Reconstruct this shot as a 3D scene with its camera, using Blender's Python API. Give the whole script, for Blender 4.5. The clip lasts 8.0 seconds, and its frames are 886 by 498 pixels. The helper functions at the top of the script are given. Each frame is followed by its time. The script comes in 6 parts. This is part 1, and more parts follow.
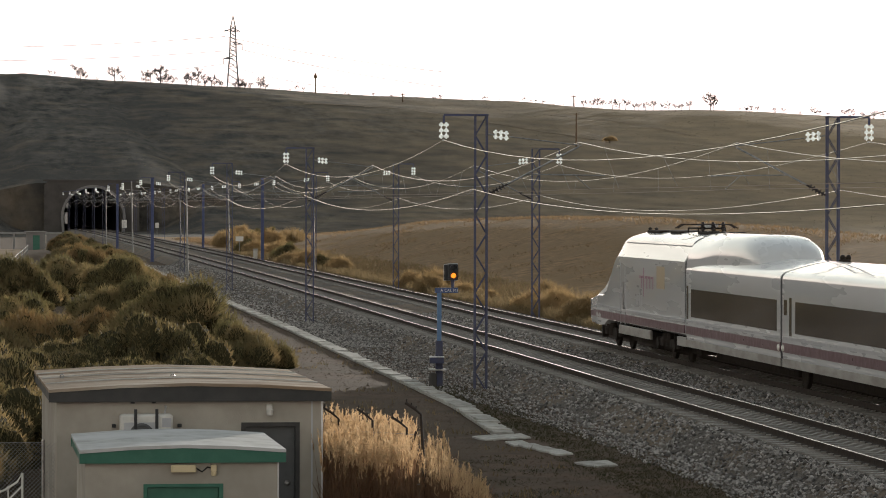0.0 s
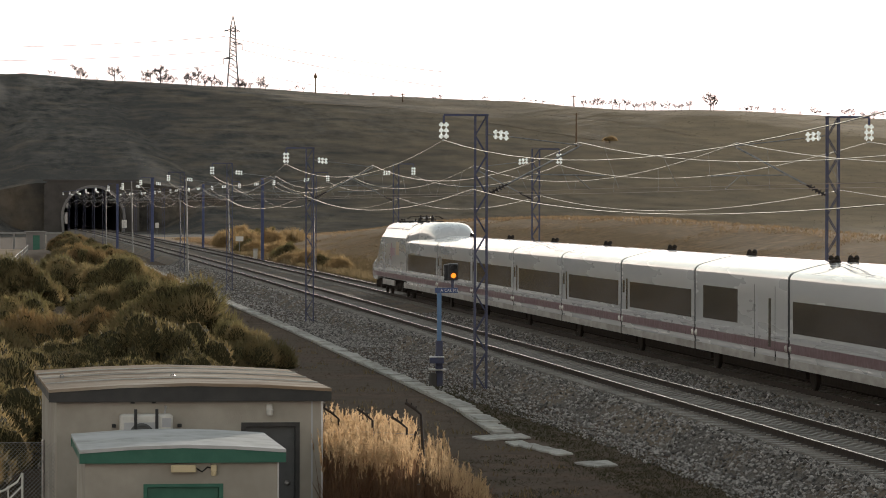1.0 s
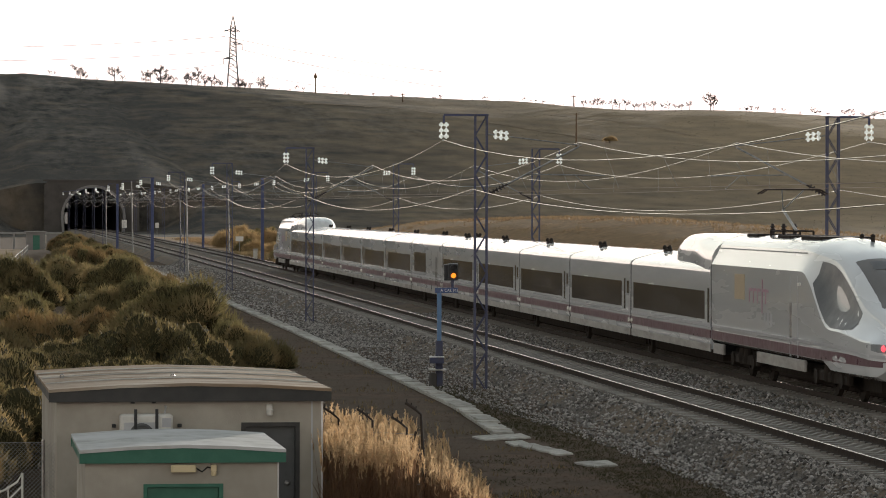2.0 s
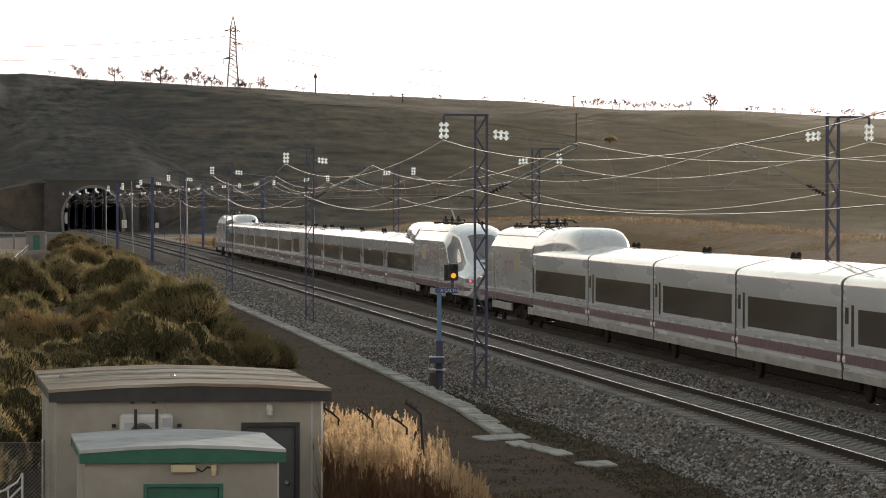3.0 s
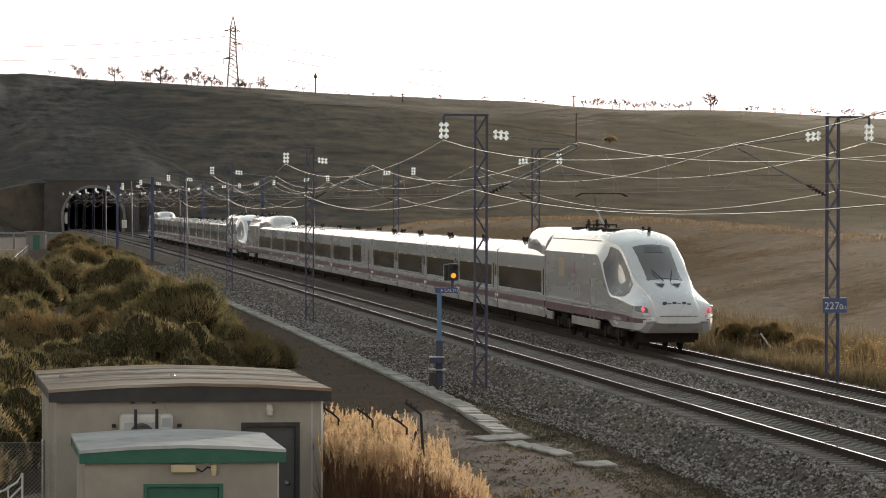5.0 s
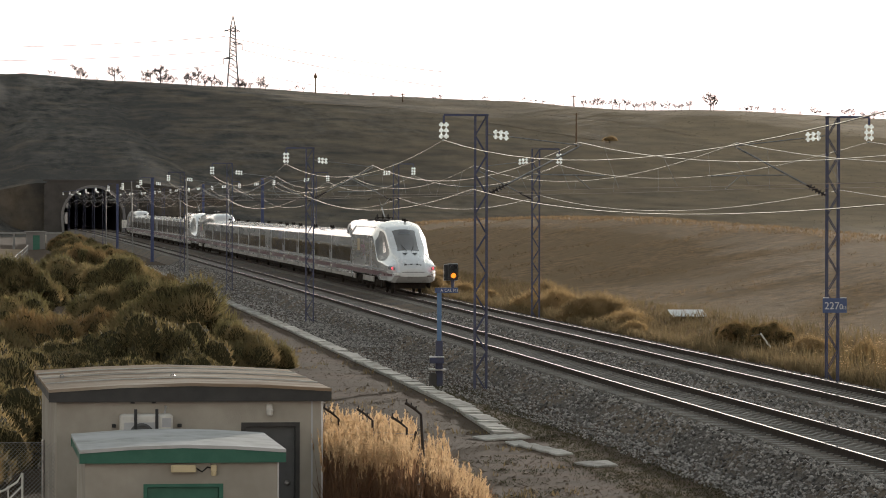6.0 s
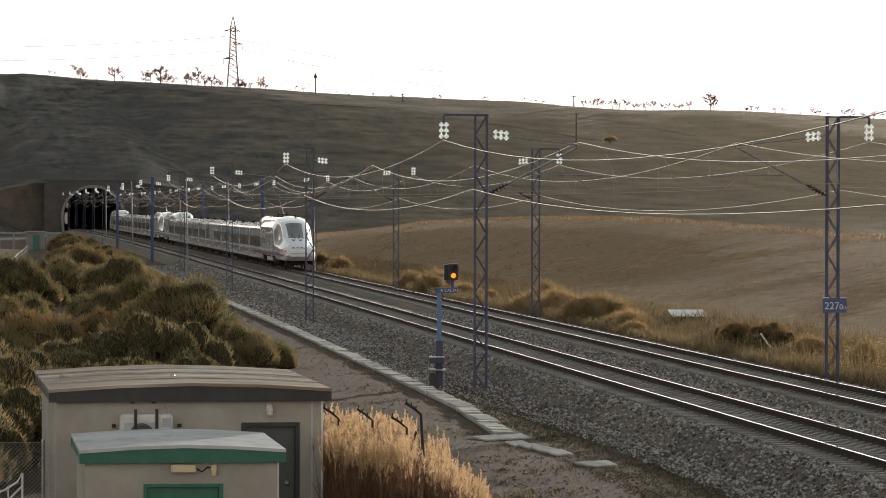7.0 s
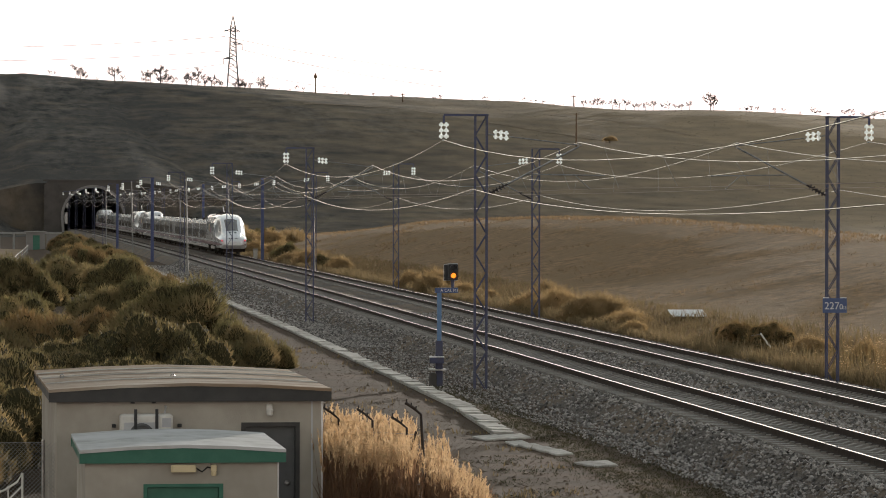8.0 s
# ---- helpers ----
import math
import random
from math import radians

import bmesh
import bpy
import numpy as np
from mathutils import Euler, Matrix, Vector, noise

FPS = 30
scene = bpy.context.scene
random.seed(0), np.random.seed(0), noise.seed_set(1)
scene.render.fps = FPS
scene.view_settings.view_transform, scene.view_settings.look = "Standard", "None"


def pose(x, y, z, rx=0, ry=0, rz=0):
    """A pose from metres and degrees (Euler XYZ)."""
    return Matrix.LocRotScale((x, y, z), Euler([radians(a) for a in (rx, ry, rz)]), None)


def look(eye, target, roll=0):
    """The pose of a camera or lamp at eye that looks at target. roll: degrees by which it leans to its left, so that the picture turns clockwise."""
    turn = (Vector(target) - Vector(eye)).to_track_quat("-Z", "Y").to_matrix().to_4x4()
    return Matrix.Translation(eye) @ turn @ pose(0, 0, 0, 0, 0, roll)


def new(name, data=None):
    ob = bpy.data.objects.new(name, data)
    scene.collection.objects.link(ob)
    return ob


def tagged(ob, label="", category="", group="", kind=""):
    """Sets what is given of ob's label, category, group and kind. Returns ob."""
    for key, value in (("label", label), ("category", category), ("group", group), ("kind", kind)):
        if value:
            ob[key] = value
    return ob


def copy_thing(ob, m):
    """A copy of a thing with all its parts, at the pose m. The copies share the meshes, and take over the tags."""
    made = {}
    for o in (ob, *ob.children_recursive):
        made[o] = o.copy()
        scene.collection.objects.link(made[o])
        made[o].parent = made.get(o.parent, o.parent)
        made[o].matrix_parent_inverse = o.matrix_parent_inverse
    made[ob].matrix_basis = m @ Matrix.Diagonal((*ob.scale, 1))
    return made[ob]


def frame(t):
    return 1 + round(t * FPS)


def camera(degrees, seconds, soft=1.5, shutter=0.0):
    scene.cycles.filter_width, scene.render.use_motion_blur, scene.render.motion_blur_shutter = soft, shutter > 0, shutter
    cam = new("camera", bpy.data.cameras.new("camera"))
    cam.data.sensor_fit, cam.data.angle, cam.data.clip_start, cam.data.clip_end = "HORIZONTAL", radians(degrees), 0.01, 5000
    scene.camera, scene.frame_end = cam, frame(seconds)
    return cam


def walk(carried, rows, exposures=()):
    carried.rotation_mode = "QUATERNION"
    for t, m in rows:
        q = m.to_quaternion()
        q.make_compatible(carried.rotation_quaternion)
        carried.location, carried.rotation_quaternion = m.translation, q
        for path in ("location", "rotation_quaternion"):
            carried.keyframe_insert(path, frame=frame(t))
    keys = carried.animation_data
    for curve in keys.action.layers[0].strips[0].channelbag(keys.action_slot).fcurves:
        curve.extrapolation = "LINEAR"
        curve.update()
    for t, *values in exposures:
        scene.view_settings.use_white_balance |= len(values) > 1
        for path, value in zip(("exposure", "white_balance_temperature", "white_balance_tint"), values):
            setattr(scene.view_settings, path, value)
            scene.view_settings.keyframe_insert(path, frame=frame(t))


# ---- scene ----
EYE = Vector((-17.166, 0.0, 4.783))
cam = camera(13.876, 8.0, soft=0.95)
AZ, PITCH = 0.118243, 0.0116952
AIM = Vector((math.sin(AZ) * math.cos(PITCH), math.cos(AZ) * math.cos(PITCH), -math.sin(PITCH)))
VIEW = look(EYE, EYE + AIM * 100, 0.128)
walk(cam, [(0.0, VIEW), (8.0, VIEW)], [(0.0, 1.21, 5850, 11), (8.0, 1.21, 5850, 11)])

# ---- light ----
SUN_AZ, SUN_EL = radians(28), radians(5.5)   # azimuth from +y towards +x
world = bpy.data.worlds.new("sky")
scene.world = world
world.use_nodes = True
wt = world.node_tree
sky = wt.nodes.new("ShaderNodeTexSky")
sky.sky_type = "NISHITA"
sky.sun_disc = False
sky.sun_elevation, sky.sun_rotation = SUN_EL, SUN_AZ
sky.air_density, sky.dust_density, sky.ozone_density = 2.2, 0.0, 1.0
wt.nodes["Background"].inputs["Strength"].default_value = 0.15
haze = wt.nodes.new("ShaderNodeHueSaturation")     # hazy evening air: a paler sky
haze.inputs["Saturation"].default_value = 0.38
wt.links.new(sky.outputs["Color"], haze.inputs["Color"])
wt.links.new(haze.outputs["Color"], wt.nodes["Background"].inputs["Color"])
sun_data = bpy.data.lights.new("sun", "SUN")
sun_data.energy, sun_data.angle, sun_data.color = 2.2, radians(0.6), (1.0, 0.86, 0.68)
sun = new("sun", sun_data)
SUN_DIR = Vector((math.sin(SUN_AZ) * math.cos(SUN_EL), math.cos(SUN_AZ) * math.cos(SUN_EL), math.sin(SUN_EL)))
sun.matrix_basis = look(SUN_DIR * 300, (0, 0, 0))


# ---- materials ----
def mat(name, color, rough=0.6, metal=0.0, color2=None, scale=4.0, detail=6.0, bump=0.0, bump_scale=None, color3=None,
        scale3=0.4, translucent=0.0, vary=0.0, stretch=(1, 1, 1), emit=0.0, coat=0.0, transmission=0.0, spec=None, where="Object", island=0.0):
    """A procedural surface: a base colour, a second one by fine noise, a third by broad noise, relief, variety from piece to piece."""
    m = bpy.data.materials.new(name)
    m.use_nodes = True
    nt = m.node_tree
    n, ln = nt.nodes, nt.links
    b = n["Principled BSDF"]
    b.inputs["Roughness"].default_value, b.inputs["Metallic"].default_value = rough, metal
    b.inputs["Base Color"].default_value = (*color, 1)
    if spec is None and rough >= 0.8:      # loose, dusty surfaces scatter and hardly shine
        spec = 0.08
    if spec is not None:
        b.inputs["Specular IOR Level"].default_value = spec
    b.inputs["Coat Weight"].default_value = coat
    b.inputs["Transmission Weight"].default_value = transmission
    if emit:
        b.inputs["Emission Color"].default_value = (*color, 1)
        b.inputs["Emission Strength"].default_value = emit
    tc = n.new("ShaderNodeTexCoord")
    mp = n.new("ShaderNodeMapping")
    mp.inputs["Scale"].default_value = stretch
    ln.new(tc.outputs[where], mp.inputs["Vector"])

    def tex(s, d):
        t = n.new("ShaderNodeTexNoise")
        t.inputs["Scale"].default_value, t.inputs["Detail"].default_value = s, d
        t.inputs["Roughness"].default_value = 0.62
        ln.new(mp.outputs["Vector"], t.inputs["Vector"])
        return t

    def ramp(t, lo, hi):
        r = n.new("ShaderNodeMapRange")
        r.inputs["From Min"].default_value, r.inputs["From Max"].default_value = lo, hi
        ln.new(t.outputs[0], r.inputs["Value"])
        return r

    def mix(f, a, c):
        x = n.new("ShaderNodeMix")
        x.data_type = "RGBA"
        ln.new(f, x.inputs["Factor"])
        if isinstance(a, tuple):
            x.inputs["A"].default_value = (*a, 1)
        else:
            ln.new(a, x.inputs["A"])
        x.inputs["B"].default_value = (*c, 1)
        return x.outputs["Result"]

    out = color
    if color2:
        out = mix(ramp(tex(scale, detail), 0.38, 0.64).outputs[0], out, color2)
    if color3:
        out = mix(ramp(tex(scale3, 4), 0.42, 0.62).outputs[0], out, color3)
    if vary or island:
        oi = n.new("ShaderNodeObjectInfo" if vary else "ShaderNodeNewGeometry")
        hs = n.new("ShaderNodeHueSaturation")
        r = n.new("ShaderNodeMapRange")
        r.inputs["To Min"].default_value, r.inputs["To Max"].default_value = 1 - max(vary, island), 1 + max(vary, island)
        ln.new(oi.outputs["Random" if vary else "Random Per Island"], r.inputs["Value"])
        ln.new(r.outputs[0], hs.inputs["Value"])
        if isinstance(out, tuple):
            hs.inputs["Color"].default_value = (*out, 1)
        else:
            ln.new(out, hs.inputs["Color"])
        out = hs.outputs["Color"]
    if not isinstance(out, tuple):
        ln.new(out, b.inputs["Base Color"])
        rr = ramp(tex(scale * 1.7, 3), 0.3, 0.7)
        rr.inputs["To Min"].default_value, rr.inputs["To Max"].default_value = max(0.02, rough - 0.08), min(1, rough + 0.1)
        ln.new(rr.outputs[0], b.inputs["Roughness"])
    if bump:
        bp = n.new("ShaderNodeBump")
        bp.inputs["Strength"].default_value, bp.inputs["Distance"].default_value = 1.0, bump
        ln.new(tex(bump_scale or scale * 2, 8).outputs[0], bp.inputs["Height"])
        ln.new(bp.outputs["Normal"], b.inputs["Normal"])
    if translucent:
        tr = n.new("ShaderNodeBsdfTranslucent")
        ms = n.new("ShaderNodeMixShader")
        ms.inputs["Fac"].default_value = translucent
        if isinstance(out, tuple):
            tr.inputs["Color"].default_value = (*out, 1)
        else:
            ln.new(out, tr.inputs["Color"])
        ln.new(b.outputs[0], ms.inputs[1])
        ln.new(tr.outputs[0], ms.inputs[2])
        ln.new(ms.outputs[0], n["Material Output"].inputs["Surface"])
    return m


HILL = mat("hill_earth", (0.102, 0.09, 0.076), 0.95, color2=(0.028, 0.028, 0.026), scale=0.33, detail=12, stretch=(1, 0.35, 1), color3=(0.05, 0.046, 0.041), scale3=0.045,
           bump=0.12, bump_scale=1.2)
# dry grass of the bank, its tone lifted for the haze over it
DRY = mat("dry_grassland", (0.265, 0.165, 0.083), 0.95, color2=(0.125, 0.085, 0.044), scale=1.3, detail=12, stretch=(1, 0.55, 1), color3=(0.19, 0.125, 0.064), scale3=0.16,
          bump=0.16, bump_scale=1.1)
EARTH = mat("trodden_earth", (0.10, 0.066, 0.043), 0.95, color2=(0.058, 0.04, 0.027), scale=0.9, color3=(0.078, 0.056, 0.037), scale3=0.15,
            bump=0.015, bump_scale=5)
BALLAST = mat("ballast", (0.175, 0.153, 0.133), 0.9, color2=(0.085, 0.074, 0.065), scale=9, color3=(0.185, 0.145, 0.108), scale3=0.25,
              bump=0.08, bump_scale=14)
STONE = mat("ballast_stone", (0.245, 0.225, 0.206), 0.85, island=0.75)
STEEL = mat("rail_head_steel", (0.78, 0.77, 0.76), 0.09, 1.0, color2=(0.6, 0.58, 0.56), scale=3)
RUST = mat("rusty_steel", (0.055, 0.043, 0.036), 0.8, 0.0, spec=0.06, color2=(0.04, 0.033, 0.03), scale=8)
SLEEPER = mat("sleeper_concrete", (0.24, 0.22, 0.196), 0.7, spec=0.15, color2=(0.18, 0.16, 0.14), scale=6, vary=0.18, bump=0.01)
CONCRETE = mat("concrete", (0.43, 0.405, 0.365), 0.85, color2=(0.32, 0.30, 0.265), scale=4, vary=0.18, bump=0.01)
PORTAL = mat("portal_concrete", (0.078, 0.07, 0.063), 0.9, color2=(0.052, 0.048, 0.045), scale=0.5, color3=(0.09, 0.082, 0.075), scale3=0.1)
LINING = mat("tunnel_lining", (0.20, 0.19, 0.18), 0.85, color2=(0.18, 0.17, 0.16), scale=0.8)
BLUE = mat("blue_mast_paint", (0.062, 0.068, 0.125), 0.6, spec=0.3, color2=(0.075, 0.072, 0.10), scale=5, vary=0.1)
BEAM_BLUE = mat("bright_blue_mast_paint", (0.06, 0.08, 0.20), 0.55, color2=(0.07, 0.085, 0.17), scale=4, vary=0.1)
GALV = mat("galvanised_steel", (0.36, 0.34, 0.32), 0.42, 0.7, color2=(0.2, 0.2, 0.2), scale=9)
POLE_GREY = mat("grey_pole_paint", (0.24, 0.23, 0.215), 0.6, color2=(0.18, 0.17, 0.16), scale=5)
COPPER = mat("wire_metal", (0.52, 0.46, 0.40), 0.22, 1.0)
CONTACT = mat("contact_wire_copper", (0.24, 0.15, 0.10), 0.5, 0.6)
GLASS_INS = mat("insulator_glass", (0.93, 0.95, 0.94), 0.10, 0.0, translucent=0.75)
DARK_INS = mat("dark_insulator", (0.05, 0.042, 0.04), 0.75, spec=0.1)
WHITE = mat("train_white_paint", (0.62, 0.625, 0.63), 0.25, color2=(0.585, 0.59, 0.59), scale=0.7, color3=(0.57, 0.565, 0.55), scale3=0.3, coat=0.75, stretch=(1, 0.12, 1))
SKIRT_GREY = mat("soiled_skirt_paint", (0.34, 0.325, 0.30), 0.5, color2=(0.20, 0.18, 0.16), scale=2.0, stretch=(1, 0.3, 1))
PURPLE = mat("purple_stripe", (0.14, 0.075, 0.088), 0.35, color2=(0.12, 0.066, 0.078), scale=2)
GREYLINE = mat("grey_band", (0.42, 0.42, 0.43), 0.35, color2=(0.36, 0.36, 0.37), scale=2)
WINDOW = mat("dark_window", (0.085, 0.074, 0.064), 0.12, color2=(0.105, 0.09, 0.077), scale=0.8, stretch=(1, 0.12, 1))
RUBBER = mat("gangway_rubber", (0.02, 0.02, 0.022), 0.7)
# grime, darkened further for the shadow beneath the cars
UNDER = mat("underframe_grime", (0.035, 0.028, 0.023), 0.85, color2=(0.025, 0.021, 0.018), scale=3)
RED_LAMP = mat("red_tail_lamp", (1.0, 0.09, 0.11), 0.3, emit=0.5)
AMBER = mat("amber_lamp", (1.0, 0.22, 0.01), 0.3, emit=0.75)
BLACK = mat("black_paint", (0.015, 0.015, 0.017), 0.5)
RENDERW = mat("hut_render", (0.42, 0.385, 0.33), 0.9, color2=(0.36, 0.325, 0.275), scale=1.5, color3=(0.315, 0.285, 0.24), scale3=0.7, bump=0.004, bump_scale=60)
ROOFC = mat("hut_roof_sheet", (0.42, 0.365, 0.30), 0.85, color2=(0.17, 0.115, 0.073), scale=1.6, stretch=(0.22, 1, 1), color3=(0.25, 0.18, 0.12), scale3=1.1, bump=0.006, bump_scale=8)
FASCIA = mat("dark_fascia", (0.026, 0.025, 0.024), 0.6, color2=(0.04, 0.037, 0.034), scale=3)
GREEN = mat("green_paint", (0.018, 0.11, 0.07), 0.45, color2=(0.03, 0.13, 0.085), scale=4)
GREYDOOR = mat("grey_door_paint", (0.075, 0.076, 0.078), 0.5, color2=(0.06, 0.06, 0.06), scale=3)
PLASTIC = mat("white_plastic", (0.62, 0.60, 0.55), 0.45, color2=(0.54, 0.52, 0.47), scale=6)
CREAM = mat("cream_lamp_cover", (0.62, 0.50, 0.30), 0.4, color2=(0.55, 0.45, 0.28), scale=6)
# second tone is the gold of sunlit tips, spread at random
LEAF = mat("broom_leaf", (0.11, 0.095, 0.04), 0.7, color2=(0.24, 0.172, 0.08), scale=0.55, translucent=0.55, vary=0.3)
# dark tone of the cores carries the shade of the hollows
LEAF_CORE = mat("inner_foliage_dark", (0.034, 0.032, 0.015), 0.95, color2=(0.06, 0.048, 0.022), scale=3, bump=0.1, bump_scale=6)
# gold of dry shoots, with their backlit glow added to the colour
GOLD = mat("golden_broom_leaf", (0.36, 0.25, 0.12), 0.7, color2=(0.25, 0.175, 0.085), scale=0.8, translucent=0.6, vary=0.2)
CAB_GREY = mat("cab_side_grey", (0.075, 0.075, 0.08), 0.4, color2=(0.10, 0.10, 0.10), scale=1.5, spec=0.3)
# paler than the other glass: a sky reflection put into the colour
PALE_GLASS = mat("pale_tinted_glass", (0.15, 0.16, 0.165), 0.12, 0.0, color2=(0.18, 0.19, 0.195), scale=1.2)
LENS_COVER = mat("lamp_cover_glass", (0.30, 0.31, 0.32), 0.12, color2=(0.24, 0.25, 0.26), scale=3, coat=0.6)
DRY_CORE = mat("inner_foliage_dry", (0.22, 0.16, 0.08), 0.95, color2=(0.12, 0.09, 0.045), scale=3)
LEAF2 = mat("dry_broom_leaf", (0.25, 0.155, 0.066), 0.7, color2=(0.16, 0.12, 0.05), scale=0.9, translucent=0.5, vary=0.2)
REED = mat("dry_reed", (0.20, 0.115, 0.064), 0.7, color2=(0.145, 0.082, 0.045), scale=1.5, translucent=0.5)
PLUME = mat("reed_plume", (0.64, 0.46, 0.27), 0.7, color2=(0.46, 0.31, 0.165), scale=2.5, translucent=0.6)
GRASS = mat("dry_grass", (0.24, 0.175, 0.095), 0.8, color2=(0.14, 0.11, 0.06), scale=1.2, translucent=0.45)
BARK = mat("bare_bark", (0.075, 0.06, 0.05), 0.9, color2=(0.045, 0.038, 0.03), scale=5)
SIGN_BLUE = mat("blue_sign_enamel", (0.045, 0.075, 0.19), 0.4, color2=(0.05, 0.08, 0.17), scale=5)
SIGN_WHITE = mat("white_lettering", (0.55, 0.55, 0.55), 0.5)
LOGO = mat("purple_lettering", (0.25, 0.10, 0.16), 0.4)
TAN = mat("tan_grille", (0.42, 0.33, 0.20), 0.5, color2=(0.36, 0.28, 0.17), scale=20)
PYLON = mat("pylon_steel", (0.12, 0.12, 0.12), 0.85, 0.0, color2=(0.17, 0.17, 0.165), scale=2)
ZINC = mat("zinc_sheet", (0.62, 0.62, 0.62), 0.35, 0.6, color2=(0.5, 0.5, 0.5), scale=4)
WOOD = mat("weathered_wood", (0.16, 0.10, 0.06), 0.85, color2=(0.1, 0.07, 0.04), scale=6)


def spread_haze_tone(m, x0, x1):
    """A dry-grass tone grows from x0 to x1 across the hillside, in patches: haze painted into the colour."""
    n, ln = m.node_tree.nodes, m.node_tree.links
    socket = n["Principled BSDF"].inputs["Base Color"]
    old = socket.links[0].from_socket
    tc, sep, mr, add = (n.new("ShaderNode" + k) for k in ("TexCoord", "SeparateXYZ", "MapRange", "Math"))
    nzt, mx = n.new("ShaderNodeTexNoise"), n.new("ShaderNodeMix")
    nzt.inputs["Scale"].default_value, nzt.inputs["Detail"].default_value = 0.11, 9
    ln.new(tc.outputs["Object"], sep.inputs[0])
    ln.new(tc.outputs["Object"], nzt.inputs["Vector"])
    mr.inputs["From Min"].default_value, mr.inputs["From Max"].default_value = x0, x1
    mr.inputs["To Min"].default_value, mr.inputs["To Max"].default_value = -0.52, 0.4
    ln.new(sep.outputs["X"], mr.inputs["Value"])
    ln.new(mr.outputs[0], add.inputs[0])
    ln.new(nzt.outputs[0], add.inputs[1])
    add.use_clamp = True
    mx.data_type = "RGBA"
    # dry-grass tone, lightened to stand for haze
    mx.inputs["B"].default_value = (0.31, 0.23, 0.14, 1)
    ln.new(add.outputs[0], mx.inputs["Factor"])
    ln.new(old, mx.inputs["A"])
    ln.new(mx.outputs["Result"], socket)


spread_haze_tone(HILL, 10.0, 190.0)


# ---- mesh building ----
class Build:
    """Collects vertices and faces of one mesh."""

    def __init__(self):
        self.v, self.f = [], []

    def add(self, verts, faces):
        o = len(self.v)
        self.v += [tuple(p) for p in verts]
        self.f += [tuple(i + o for i in q) for q in faces]
        return self

    def box(self, x0, x1, y0, y1, z0, z1, m=None):
        p = [Vector((x, y, z)) for z in (z0, z1) for x, y in ((x0, y0), (x1, y0), (x1, y1), (x0, y1))]
        if m:
            p = [m @ q for q in p]
        return self.add(p, [(3, 2, 1, 0), (4, 5, 6, 7), (0, 1, 5, 4), (1, 2, 6, 5), (2, 3, 7, 6), (3, 0, 4, 7)])

    def slab(self, x0, x1, y0, y1, z0, z1, b=0.02):
        """A box with its upright and top edges bevelled."""
        rings = []
        for z, i in ((z0, 0.0), (z1 - b, 0.0), (z1, b)):
            rings.append([(x0 + b + i, y0 + i, z), (x1 - b - i, y0 + i, z), (x1 - i, y0 + b + i, z), (x1 - i, y1 - b - i, z),
                          (x1 - b - i, y1 - i, z), (x0 + b + i, y1 - i, z), (x0 + i, y1 - b - i, z), (x0 + i, y0 + b + i, z)])
        return self.loft(rings, True)

    def loft(self, rings, caps=True, closed=True):
        o, n = len(self.v), len(rings[0])
        for r in rings:
            self.v += [tuple(p) for p in r]
        for k in range(len(rings) - 1):
            for i in range(n if closed else n - 1):
                j = (i + 1) % n
                self.f.append((o + k * n + i, o + k * n + j, o + (k + 1) * n + j, o + (k + 1) * n + i))
        if caps:
            self.f.append(tuple(o + i for i in reversed(range(n))))
            self.f.append(tuple(o + (len(rings) - 1) * n + i for i in range(n)))
        return self

    def tube(self, pts, r, n=6, r2=None, caps=True):
        pts = [Vector(p) for p in pts]
        rings = []
        for i, p in enumerate(pts):
            d = (pts[min(i + 1, len(pts) - 1)] - pts[max(i - 1, 0)]).normalized()
            a = d.cross(Vector((0, 0, 1)) if abs(d.z) < 0.9 else Vector((1, 0, 0))).normalized()
            b = d.cross(a)
            q = r if r2 is None else r + (r2 - r) * i / max(1, len(pts) - 1)
            rings.append([p + (a * math.cos(2 * math.pi * k / n) + b * math.sin(2 * math.pi * k / n)) * q for k in range(n)])
        return self.loft(rings, caps)

    def turned(self, prof, n=12, m=None):
        """A body of revolution about z from (radius, height) pairs."""
        m = m or Matrix.Identity(4)
        return self.loft([[m @ Vector((r * math.cos(2 * math.pi * k / n), r * math.sin(2 * math.pi * k / n), z)) for k in range(n)] for r, z in prof])

    def mesh(self, name, material, smooth=False):
        me = bpy.data.meshes.new(name)
        me.from_pydata(self.v, [], self.f)
        me.materials.append(material)
        if smooth:
            me.shade_smooth()
            me.set_sharp_from_angle(angle=radians(smooth if smooth > 1 else 38))
        me.update()
        return me


def part(name, b, material, parent=None, label="", smooth=False, at=None):
    """Links what b holds (or a finished mesh) as one object under a thing or part."""
    ob = new(name, b if isinstance(b, bpy.types.Mesh) else b.mesh(name, material, smooth))
    ob.parent = parent
    if at is not None:
        ob.matrix_basis = at
    if label:
        tagged(ob, label)
    return ob


def thing(name, label, category, at=None, group="", kind=""):
    ob = new(name)
    ob.empty_display_size = 0.3
    if at is not None:
        ob.matrix_basis = at
    return tagged(ob, label, category, group, kind)


def pair(name, material, parent, y0, y1, z0, z1, x=1.47, t=0.006, label=""):
    """A flush panel on each side of a car, each a part of its own."""
    for s in (-1, 1):
        xa, xb = sorted((s * (x - 0.03), s * (x + t)))
        part(name, Build().box(xa, xb, y0, y1, z0, z1), material, parent, label)


